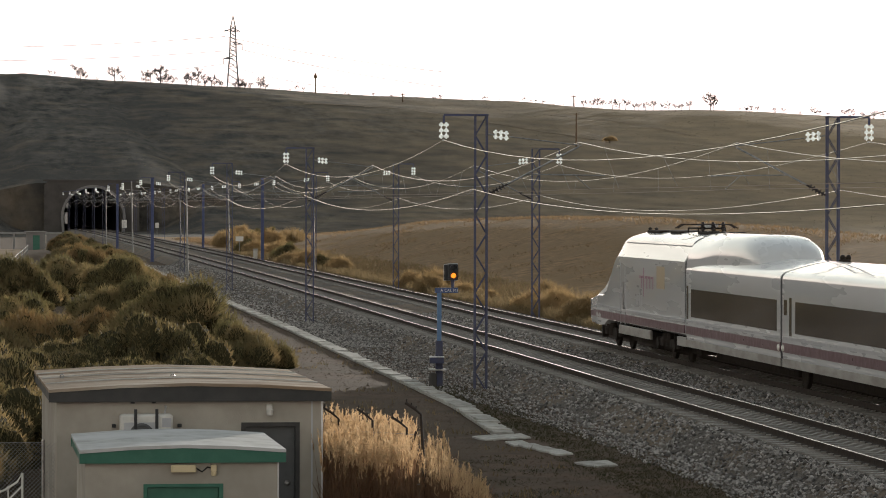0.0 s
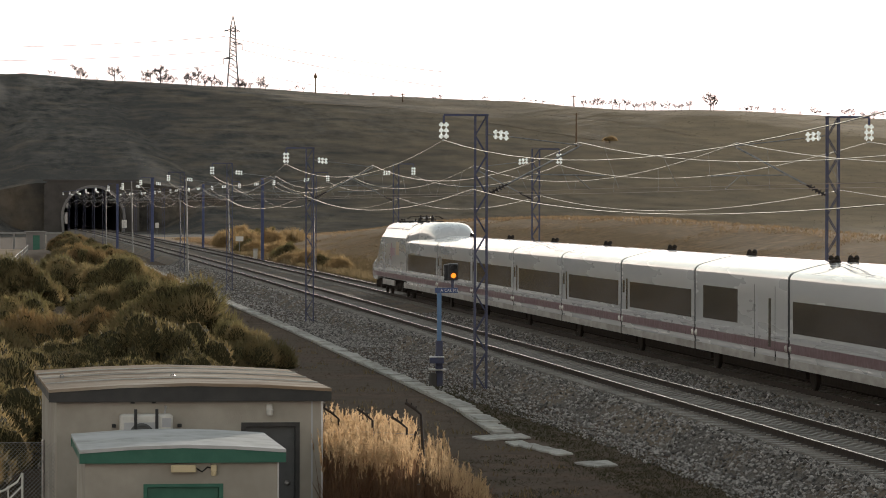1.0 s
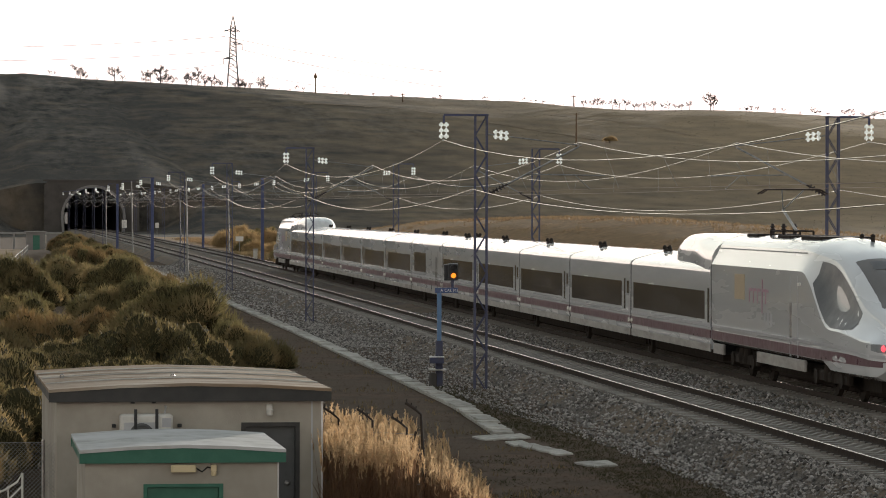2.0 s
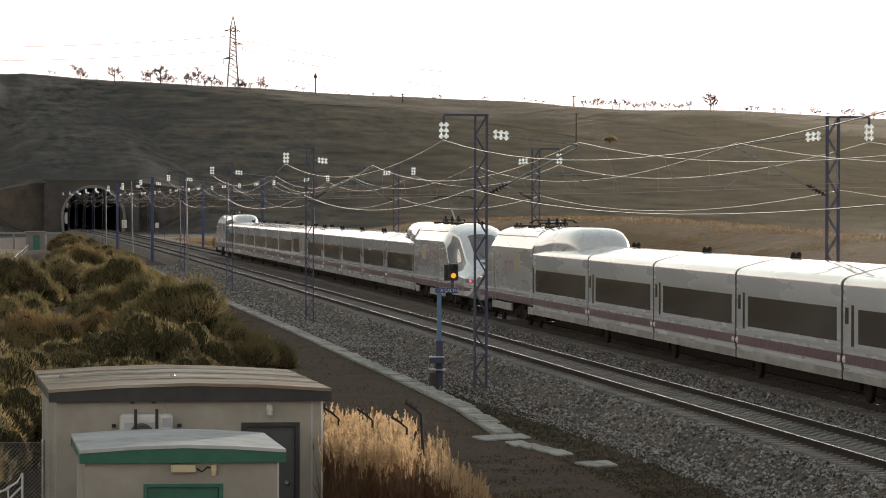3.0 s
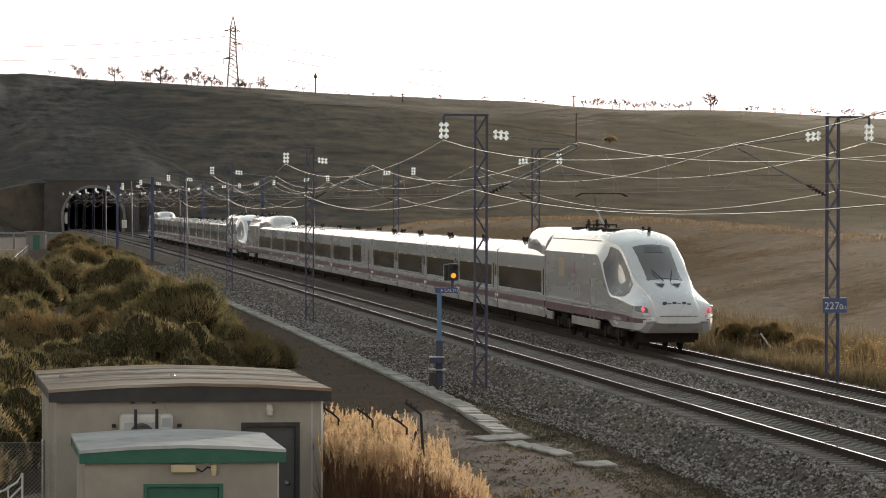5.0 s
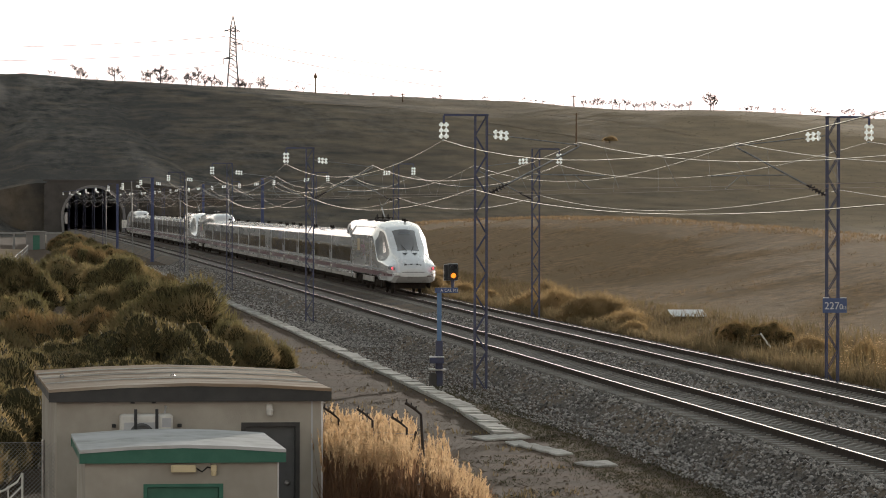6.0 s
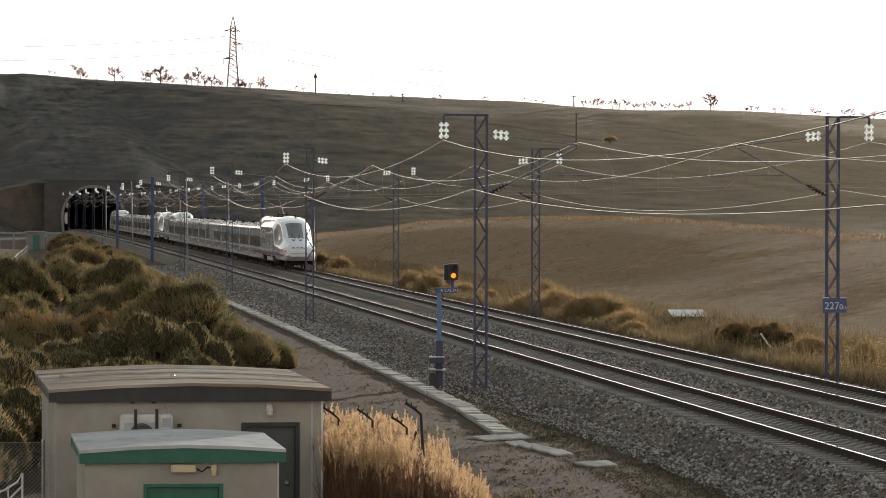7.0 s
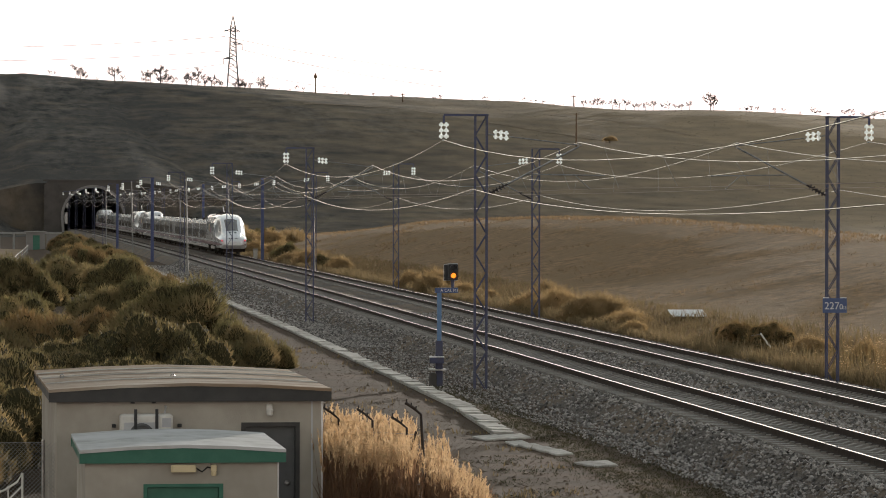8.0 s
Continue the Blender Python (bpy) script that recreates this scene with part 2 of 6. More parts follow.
def letters(name, text, size, material, parent, m, depth=0.004):
    """Raised writing in the built-in font."""
    cu = bpy.data.curves.new(name, "FONT")
    cu.body, cu.size, cu.extrude = text, size, depth
    cu.align_x, cu.align_y = "CENTER", "CENTER"
    tmp = bpy.data.objects.new(name, cu)
    scene.collection.objects.link(tmp)
    me = bpy.data.meshes.new_from_object(tmp.evaluated_get(bpy.context.evaluated_depsgraph_get()))
    bpy.data.objects.remove(tmp)
    me.materials.clear()
    me.materials.append(material)
    ob = new(name, me)
    ob.parent = parent
    ob.matrix_basis = m
    return ob


# ---- the line of the railway: x across (0 is the nearer track), y along ----
def bend(y):
    return -0.5 * 1.849e-5 * max(0.0, y - 181.3) ** 2


GAP = 4.48          # distance between the two tracks
PORTAL_Y = 765.0


def at_line(y, off, z=0.0):
    return Vector((bend(y) + off, y, z))


def smooth(a, b, t):
    t = min(1.0, max(0.0, (t - a) / (b - a)))
    return t * t * (3 - 2 * t)


def nz(x, y, s, k=0.0):
    return noise.noise(Vector((x * s, y * s, k)))


def ridge(x):
    dip = float(np.interp(x, (-20, 0, 45, 67, 95, 115, 138, 160, 175), (0.5, 0.0, -0.6, -0.4, -0.35, -1.1, -1.45, -0.7, 0.0)))
    return 41.0 - 0.044 * (x + 20) + 1.2 * nz(x, 0, 0.02, 7.0) + dip


def ground_z(x, y):
    u = x - bend(min(y, 900))
    z = -0.68
    # wayside on the near side falls a little, with mounds of earth
    if u < -6:
        z += -0.5 * smooth(-8.5, -14, u) + 0.12 * nz(x, y, 0.25) * smooth(-6, -8, u)
    # natural bank beyond the far track
    bank = 0.5 * smooth(11, 34, u) + 0.5 * min(1.0, max(0.0, (u - 11) / 23))
    crest = float(np.interp(y, (0, 208, 245, 290, 340, 386, 440, 483, 530, 575, 640, 700), (2.8, 2.98, 3.42, 3.86, 3.80, 3.45, 2.9, 1.8, 1.0, 0.3, -0.4, -0.6)))
    z += bank * (crest + 0.68) * (1 - 0.85 * smooth(34.3, 50, u))
    if u > 9:
        z += (0.04 * nz(x, y, 0.15, 3) + 0.02 * nz(x, y, 0.6, 5)) * smooth(9, 14, u)
    # the hill, with the cutting for the tunnel
    cut = 1 - smooth(7.5, 24, abs(u - 2.24))
    start = 715 + 50 * cut
    rise = smooth(start, 1010, y)
    lin = min(1.0, max(0.0, (y - start) / (1010 - start)))
    h = (ridge(x) + 0.68) * (0.35 * rise + 0.65 * lin)
    if y >= PORTAL_Y + 1.5:
        h = max(h, (10.0 + 0.12 * min(y - PORTAL_Y, 240)) * (1 - smooth(10, 55, abs(u - 2.24))))
    h += (0.9 * nz(x, y, 0.018, 2) + 0.2 * nz(x, y, 0.07, 4) + 0.12 * nz(x, y, 0.25, 6)) * smooth(715, 800, y) * smooth(8, 20, abs(u - 2.24) + max(0, y - 790))
    if y > 1010:
        h -= 0.02 * (y - 1010)
    if y < PORTAL_Y + 1.5:
        h *= 1 - cut
    return z + h


def build_ground():
    xs = [-3000, -1500, -700, -350, -200, -120, -80, -60, -45, -35, -28, -24] + [-22 + 0.75 * i for i in range(0, 49)] + \
         [15.5 + 1.6 * i for i in range(30)] + [66 + 4 * i for i in range(50)] + [275, 300, 350, 450, 700, 1500, 3000]
    ys = [-1500, -600, -250, -100, -40, 0, 20, 35] + [45 + 1.2 * i for i in range(60)] + [118 + 2.5 * i for i in range(100)] + \
         [370 + 5 * i for i in range(78)] + [761, 764, 766, 766.6, 770, 774] + [778 + 4 * i for i in range(70)] + [1070, 1120, 1200, 1400, 1800, 2500, 4000]
    b = Build()
    nx = len(xs)
    for y in ys:
        for x in xs:
            xx = x + bend(min(y, 900))
            b.v.append((xx, y, ground_z(xx, y)))
    for j in range(len(ys) - 1):
        for i in range(nx - 1):
            if 765 < ys[j] < 768 and abs((xs[i] + xs[i + 1]) / 2 - GAP / 2) < 6.4:
                continue               # the mouth of the tunnel
            b.f.append((j * nx + i, j * nx + i + 1, (j + 1) * nx + i + 1, (j + 1) * nx + i))
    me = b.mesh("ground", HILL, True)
    me.materials.append(EARTH)
    me.materials.append(DRY)
    k = 0
    for j in range(len(ys) - 1):
        for i in range(nx - 1):
            if 765 < ys[j] < 768 and abs((xs[i] + xs[i + 1]) / 2 - GAP / 2) < 6.4:
                continue
            if xs[i] < 9 and xs[i] > -40 and ys[j] < 690:
                me.polygons[k].material_index = 1
            elif ys[j] < 640 and xs[i] >= 9:
                me.polygons[k].material_index = 2
            k += 1
    tagged(new("ground", me), "dry brown hillside and trodden earth beside the railway", "ground", kind="stuff")


build_ground()


# ---- the permanent way ----
def stations(a, b, step):
    n = max(1, int((b - a) / step))
    return [a + (b - a) * i / n for i in range(n + 1)]


def build_track(off, name, label):
    track = thing(name, label, "railway track", kind="structure")
    # rail: foot and web, and the polished head on top
    foot = [(-0.075, -0.172), (0.075, -0.172), (0.075, -0.16), (0.012, -0.135), (0.012, -0.045), (0.036, -0.04), (0.036, -0.010), (0.028, -0.004), (-0.028, -0.004), (-0.036, -0.010), (-0.036, -0.04), (-0.012, -0.045), (-0.012, -0.135), (-0.075, -0.16)]
    head = [(-0.026, -0.006), (0.026, -0.006), (0.022, 0.0), (-0.022, 0.0)]
    ys = stations(20, 850, 6)
    for side in (-0.753, 0.753):
        rail = part("rail", Build().loft([[at_line(y, off + side + x, z) for x, z in foot] for y in ys]), RUST, track, "rusty steel rail")
        part("rail_head", Build().loft([[at_line(y, off + side + x, z) for x, z in head] for y in ys]), STEEL, rail, "polished steel rail head")
    # sleepers
    prof = [(-0.15, -0.36), (0.15, -0.36), (0.12, -0.175), (-0.12, -0.175)]

    def sleeper(b, c):
        rings = []
        for x, drop in ((-1.3, 0.0), (-0.5, 0.0), (-0.35, 0.045), (0.35, 0.045), (0.5, 0.0), (1.3, 0.0)):
            rings.append([c + Vector((x, dy, z - (drop if z > -0.3 else 0))) for dy, z in prof])
        b.loft(rings)
        for x in (-0.86, -0.645, 0.645, 0.86):
            b.box(c.x + x - 0.05, c.x + x + 0.05, c.y - 0.06, c.y + 0.06, c.z - 0.176, c.z - 0.14)

    one = Build()
    sleeper(one, Vector((0, 0, 0)))
    me = one.mesh("sleeper", SLEEPER)
    rest = Build()
    y, k = 48.0, 0
    while y < 640:
        if k < 290:
            part("sleeper", me, SLEEPER, track, at=Matrix.Translation(at_line(y, off)))
        else:
            sleeper(rest, at_line(y, off))
        y += 0.6
        k += 1
    tagged(part("far_sleepers", rest, SLEEPER, track), kind="stuff")
    return track


def ballast_z(x):
    """Height of the ballast across the line, x from the nearer track."""
    lo, hi = -1.75, GAP + 1.75
    edge = max(lo - x, x - hi, 0.0)
    z = -0.22 - 0.62 * max(0.0, edge - 0.1)
    mid = abs(x - GAP / 2)
    if mid < 0.9:
        z -= 0.09 * (1 - mid / 0.9)
    for c in (0.0, GAP):
        if abs(x - c) < 0.55:
            z -= 0.03
    return max(z, -0.75)


def build_ballast():
    b = Build()
    xs = [-3.1 + 0.17 * i for i in range(63)]
    ys = stations(38, 130, 0.35) + stations(131, 300, 1.2) + stations(303, 850, 6)
    for y in ys:
        for x in xs:
            z = ballast_z(x)
            z += (0.035 * nz(x, y, 2.6) + 0.02 * nz(x, y, 6.1)) if y < 300 else 0
            b.v.append(at_line(y, x, z))
    n = len(xs)
    for j in range(len(ys) - 1):
        for i in range(n - 1):
            b.f.append((j * n + i, j * n + i + 1, (j + 1) * n + i + 1, (j + 1) * n + i))
    bed = part("ballast", b, BALLAST)
    tagged(bed, "grey crushed-stone ballast under the two tracks", "ballast", kind="stuff")
    # loose stones on the shoulder
    rng = random.Random(4)
    s = Build()
    for k in range(35000):
        y = 52 + 120 * rng.random() ** 1.7
        edge = -3.7 - 0.9 * smooth(80, 112, y) + 0.25 * nz(y, 0, 0.5, 3)
        x = rng.choice((rng.uniform(edge, -1.35), rng.uniform(edge, -1.35), rng.uniform(1.3, 3.1), rng.uniform(5.8, 7.6)))
        r = rng.uniform(0.026, 0.066) * (1.0 if x > -3 else 0.8)
        c = at_line(y, x, max(ballast_z(x), -0.68) + r * 0.35)
        v = [c + Vector((rng.uniform(-1, 1) * 0.4 + a, rng.uniform(-1, 1) * 0.4 + d, e * rng.uniform(0.5, 1))) * r
             for a, d, e in ((1, 0, 0), (-0.5, 0.9, 0), (-0.5, -0.9, 0), (0.1, 0.1, 1), (0, 0, -1))]
        s.add(v, [(0, 1, 3), (1, 2, 3), (2, 0, 3), (1, 0, 4), (2, 1, 4), (0, 2, 4)])
    for k in range(9000):
        y = 140 + 190 * rng.random() ** 1.3
        x = rng.uniform(-4.7, -1.4)
        r = rng.uniform(0.04, 0.085) * (0.7 + y / 500)
        c = at_line(y, x, max(ballast_z(x), -0.68) + r * 0.3)
        v = [c + Vector((rng.uniform(-1, 1) * 0.4 + a, rng.uniform(-1, 1) * 0.4 + d, e * rng.uniform(0.5, 1))) * r
             for a, d, e in ((1, 0, 0), (-0.5, 0.9, 0), (-0.5, -0.9, 0), (0.1, 0.1, 1))]
        s.add(v, [(0, 1, 3), (1, 2, 3), (2, 0, 3)])
    tagged(part("loose_stones", s, STONE), "loose grey ballast stones on the shoulder", "stones", kind="stuff")


def build_trough():
    """Concrete cable trough with its lids along the foot of the ballast."""
    trough = thing("cable_trough", "pale concrete cable trough with single lids beside the ballast", "cable trough", kind="structure")
    rng = random.Random(9)
    lid = [Build().slab(-0.25, 0.25, -w / 2, w / 2, 0, 0.06, 0.012).mesh("lid", CONCRETE) for w in (0.90, 0.93, 0.85)]
    body, far = Build(), Build()
    line = lambda y: float(np.interp(y, (86, 92, 100, 130, 155, 190, 240), (-5.51, -5.24, -5.0, -4.95, -4.9, -4.97, -5.12)))
    y, k = 86.2, 0
    while y < 560:
        p = at_line(y, line(y) + rng.uniform(-0.05, 0.05), -0.635 + rng.uniform(-0.02, 0.025))
        m = Matrix.Translation(p) @ pose(0, 0, 0, rng.uniform(-1.6, 1.6), rng.uniform(-2, 2), rng.uniform(-4, 4) + 3.0 * smooth(100, 90, y))
        if k < 280:
            part("lid", lid[rng.randrange(3)], CONCRETE, trough, at=m)
        else:
            far.box(-0.25, 0.25, -0.48, 0.48, 0, 0.06, m)
        y += 1.0
        k += 1
    for a, c in zip(stations(86, 560, 12)[:-1], stations(86, 560, 12)[1:]):
        pa, pc = at_line(a, line(a)), at_line(c, line(c))
        body.loft([[p + Vector(q) for q in ((-0.22, 0, -0.9), (0.22, 0, -0.9), (0.22, 0, -0.606), (-0.22, 0, -0.606))] for p in (pa, pc)])
    part("channel", body, CONCRETE, trough)
    tagged(part("far_lids", far, CONCRETE, trough), kind="stuff")
    # displaced slabs
    for x, y, rz, w in ((-5.98, 84.6, 12, 0.62), (-5.42, 84.9, 7, 0.66), (-5.62, 82.5, 6, 0.42), (-5.45, 81.5, 9, 0.4), (-5.30, 80.5, 12, 0.4), (-5.15, 79.4, 8, 0.4), (-4.98, 75.7, 20, 0.42), (-4.68, 75.9, 5, 0.3)):
        sl = tagged(part("concrete_slab", Build().slab(-w / 2, w / 2, -0.45, 0.45, 0, 0.042, 0.012), CONCRETE),
                    "loose pale concrete slab lying on the earth", "slab")
        sl.matrix_basis = Matrix.Translation(at_line(y, x, ground_z(x, y) + 0.02)) @ pose(0, 0, 0, 2, -3, rz)


build_track(0.0, "near_track", "railway track with polished rails on concrete sleepers")
build_track(GAP, "far_track", "railway track with polished rails on concrete sleepers")
build_ballast()
build_trough()


# ---- tunnel ----
def build_tunnel():
    c = Vector((bend(PORTAL_Y) + GAP / 2 + 0.9, PORTAL_Y, 0))
    portal = thing("tunnel_portal", "grey concrete tunnel portal set in the hillside", "tunnel portal", kind="structure")
    R, H = 6.2, 2.35

    def arch(r, extra=0.0):
        pts = [(-r * 0.96, -0.7)]
        for i in range(25):
            a = math.pi - math.pi * i / 24
            pts.append((r * math.cos(a), H + r * math.sin(a)))
        pts.append((r * 0.96, -0.7))
        return pts
    inner, outer = arch(R), arch(R + 0.55)
    ring = Build()
    rings = []
    for y0, pts in ((14, inner), (-1.2, inner), (-1.2, outer), (14, outer)):
        rings.append([c + Vector((x, y0, z)) for x, z in pts])
    ring.loft(rings, caps=False, closed=False)
    part("portal_ring", ring, LINING, portal, "pale concrete arch ring", True)
    bore = Build()
    bore.loft([[at_line(y, GAP / 2 + 0.9 + x, z) for x, z in inner] for y in stations(PORTAL_Y + 13.9, 1000, 20)], caps=False, closed=False)
    part("bore", bore, LINING, portal, "dim tunnel lining", True)
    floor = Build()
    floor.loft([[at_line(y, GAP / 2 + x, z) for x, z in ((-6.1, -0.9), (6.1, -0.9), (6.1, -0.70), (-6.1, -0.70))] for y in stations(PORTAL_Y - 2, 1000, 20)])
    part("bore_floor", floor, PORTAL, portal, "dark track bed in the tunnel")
    # added black box closes the bore, in place of the tunnel's darkness
    end = Build().box(c.x - 12, c.x + 6, 1000, 1001, -2, 12)
    part("bore_end", end, BLACK, portal)
    # head wall with the opening through it
    wall = Build()
    top = [(-10.2, 9.9), (9.6, 9.9)]
    wp = [(-10.2, -0.9)] + top + [(9.6, -0.9)]
    n = len(outer)
    o = len(wall.v)
    for y0 in (-0.4, 0.6):
        wall.v += [tuple(c + Vector((x, y0, z))) for x, z in outer]
        for i, (x, z) in enumerate(outer):
            t = i / (n - 1)
            if t < 0.25:
                q = (-10.2, -0.9 + 10.8 * t / 0.25)
            elif t > 0.75:
                q = (9.6, -0.9 + 10.8 * (1 - t) / 0.25)
            else:
                q = (-10.2 + 19.8 * (t - 0.25) / 0.5, 9.9)
            wall.v.append(tuple(c + Vector((q[0], y0, q[1]))))
    for i in range(n - 1):
        wall.f.append((o + i, o + i + 1, o + n + i + 1, o + n + i))
        wall.f.append((o + 2 * n + i + 1, o + 2 * n + i, o + 3 * n + i, o + 3 * n + i + 1))
        wall.f.append((o + n + i, o + n + i + 1, o + 3 * n + i + 1, o + 3 * n + i))
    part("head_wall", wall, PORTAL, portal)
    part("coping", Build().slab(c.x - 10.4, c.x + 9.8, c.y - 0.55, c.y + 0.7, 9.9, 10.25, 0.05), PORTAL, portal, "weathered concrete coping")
    return c


TUNNEL = build_tunnel()


# ---- catenary ----
MAST_Y = [45.3, 108.0, 170.7, 233.4, 296.1, 355.0, 406.0, 457.0, 511.0, 562.0, 613.0, 664.0, 715.0]
NEAR_X, FAR_X = -3.2, GAP + 3.05
FIRST_Y = {1: 41.0, -1: 45.3}      # the row beside the nearer track begins a little earlier
MAST_TOP = 7.5


def lattice_mesh(h, w=0.35, d=0.22):
    """Four corner angles with zigzag lacing on all faces."""
    leg, lace = Build(), Build()
    leg.box(-0.022, 0.022, -0.022, 0.022, 0, h)
    n = int(h / 0.58)
    for i in range(n):
        z0, z1 = h * i / n, h * (i + 1) / n
        s = 1 if i % 2 else -1
        for y in (-d / 2, d / 2):
            lace.tube([(-s * w / 2, y, z0), (s * w / 2, y, z1)], 0.014, 4)
        for x in (-w / 2, w / 2):
            lace.tube([(x, -s * d / 2, z0), (x, s * d / 2, z1)], 0.012, 4)
    return leg.mesh("corner_angle", BLUE), lace.mesh("lacing", BLUE)


def disc_string(b, top, n=3, r=0.14, step=0.2, way=(0, 0, -1)):
    """A chain of bell-shaped glass discs."""
    way = Vector(way).normalized()
    q = way.to_track_quat("Z", "Y").to_matrix().to_4x4()
    for i in range(n):
        b.turned([(0.018, 0), (0.04, step * 0.2), (r * 0.9, step * 0.28), (r * 1.08, step * 0.45), (r, step * 0.66), (r * 0.6, step * 0.74), (0.018, step * 0.76), (0.018, step * 0.98)], 12,
                 Matrix.Translation(Vector(top) + way * (i * step)) @ q)


LATTICE = lattice_mesh(MAST_TOP + 0.75)
mast_masters = {}


def mast(kind, side):
    """A mast with its arms: side is +1 where the track lies towards +x."""
    key = (kind, side)
    h = MAST_TOP + 0.75
    label = {"lattice": "blue lattice catenary mast with cantilever and glass insulators",
             "beam": "solid blue steel catenary mast with cantilever beside the track",
             "pole": "slim pale steel catenary pole with cantilever beside the track"}[kind]
    m = thing("catenary_mast", label, "catenary mast", group="catenary masts")
    s = side
    part("foundation", Build().slab(-0.3, 0.3, -0.3, 0.3, -0.5, 0.03, 0.04), BALLAST, m, "concrete foundation block")
    if kind == "lattice":
        for x in (-0.175, 0.175):
            for y in (-0.11, 0.11):
                part("corner_angle", LATTICE[0], BLUE, m, at=Matrix.Translation((x, y, 0)))
        tagged(part("lacing", LATTICE[1], BLUE, m), kind="stuff")
        part("head_plate", Build().box(-0.21, 0.21, -0.14, 0.14, h, h + 0.03), BLUE, m)
    elif kind == "pole":
        part("post", Build().tube([(0, 0, 0), (-0.05, 0, 3), (-0.16, 0, h)], 0.09, 8, 0.06), POLE_GREY, m, "pale grey post", True)
    else:
        b = Build()
        for x in (-0.14, 0.14):
            b.box(x - 0.012, x + 0.012, -0.14, 0.14, 0.1, h)
        b.box(-0.14, 0.14, -0.01, 0.01, 0.1, h)
        b.box(-0.2, 0.2, -0.2, 0.2, 0.1, 0.14)
        part("post", b, BEAM_BLUE, m)
    # feeder arm on the side away from the track (the far row carries it towards the track's other side)
    arm = Build()
    arm.box(min(0.22, -s * 1.12), max(0.22, -s * 1.12), -0.05, 0.05, h - 0.02, h + 0.05)
    arm.box(-s * 1.12 - 0.03, -s * 1.12 + 0.03, -0.03, 0.03, h - 0.22, h)
    part("feeder_arm", arm, BLUE, m)
    for dx in (-0.075, 0.075):
        ins = Build()
        disc_string(ins, (-s * 1.12 + dx, 0, h - 0.2), 3, 0.07, 0.17)
        part("feeder_insulator", ins, GLASS_INS, m, "glass disc insulators", True)
    clamp = Build().tube([(-s * 1.12, -0.12, h - 0.74), (-s * 1.12, 0.12, h - 0.74)], 0.03, 6)
    part("clamp", clamp, GALV, m)
    # cantilever
    zr = 0.75
    top0, top1 = Vector((s * 0.22, 0, 6.95 + zr)), Vector((s * 3.05, 0, 6.62 + zr))
    low0, low1 = Vector((s * 0.22, 0, 5.15 + zr)), Vector((s * 2.95, 0, 6.58 + zr))
    dirt = (top1 - top0).normalized()
    for dz in (-0.07, 0.07):
        ti = Build()
        disc_string(ti, top0 + Vector((0.15 * s, 0, dz)), 3, 0.072, 0.16, dirt)
        part("stay_insulator", ti, GLASS_INS, m, "glass disc insulators", True)
    c = Build()
    c.tube([top0, top0 + dirt * 0.2], 0.02)
    c.tube([top0 + dirt * 0.65, top1], 0.02)
    dl = (low1 - low0).normalized()
    c.tube([low0 + dl * 0.65, low1], 0.032)
    reg0 = low0 + dl * 1.3
    reg1 = Vector((s * 3.75, 0, 5.72 + zr))
    c.tube([reg0, reg1], 0.022)
    c.tube([reg1 - Vector((s * 0.9, 0, 0.0)), Vector((s * 3.3, 0, 5.32 + zr))], 0.014)
    c.tube([low1, low1 + Vector((0, 0, 0.14))], 0.03)
    part("cantilever", c, GALV, m, "galvanised tube cantilever")
    li = Build()
    q = dl.to_track_quat("Z", "Y").to_matrix().to_4x4()
    prof = [(0.03, 0)]
    for i in range(5):
        prof += [(0.03, 0.06 + i * 0.11), (0.085, 0.08 + i * 0.11), (0.085, 0.10 + i * 0.11), (0.03, 0.12 + i * 0.11)]
    li.turned(prof + [(0.03, 0.66)], 10, Matrix.Translation(low0) @ q)
    part("strut_insulator", li, DARK_INS, m, "dark ribbed insulator", True)
    return m


def build_masts():
    base = -0.75
    for i, y in enumerate(MAST_Y):
        if y > PORTAL_Y - 30:
            continue
        for x, s in ((NEAR_X, 1), (FAR_X, -1)):
            if i == 0:
                y = FIRST_Y[s]
            kind = "beam" if i in (5, 7) else "pole" if i == 6 or (i == 8 and s < 0) else "lattice"
            key = (kind, s)
            m = Matrix.Translation(at_line(y, x, base))
            if key not in mast_masters:
                mast_masters[key] = mast(kind, s)
                mast_masters[key].matrix_basis = m
            else:
                copy_thing(mast_masters[key], m)
    # slim anchor poles beside some masts
    for y, x, lean in ((293.0, NEAR_X + 0.30, 3.0), (509.0, NEAR_X + 0.3, 2.0), (299.0, FAR_X + 0.3, 3.0)):
        p = thing("anchor_pole", "slim grey steel anchor pole leaning beside the track", "pole", group="anchor poles")
        p.matrix_basis = Matrix.Translation(at_line(y, x, base)) @ pose(0, 0, 0, 0, -lean * 0.35, 0)
        part("shaft", Build().tube([(0, 0, 0), (0, 0, 7.6)], 0.075, 8, 0.055), POLE_GREY, p)
        part("footing", Build().slab(-0.25, 0.25, -0.25, 0.25, -0.4, 0.15), CONCRETE, p)
        part("cap", Build().turned([(0.09, 7.55), (0.1, 7.62), (0.03, 7.72)], 8), GALV, p)


def wire(name, pts, r, label, parent=None, material=None):
    w = part(name, Build().tube(pts, r, 4), material or COPPER, parent)
    return w if parent else tagged(w, label, "wire", group="overhead wires")


def sag(a, b, d, n=14):
    return [a.lerp(b, t / n) - Vector((0, 0, d * 4 * (t / n) * (1 - t / n))) for t in range(n + 1)]


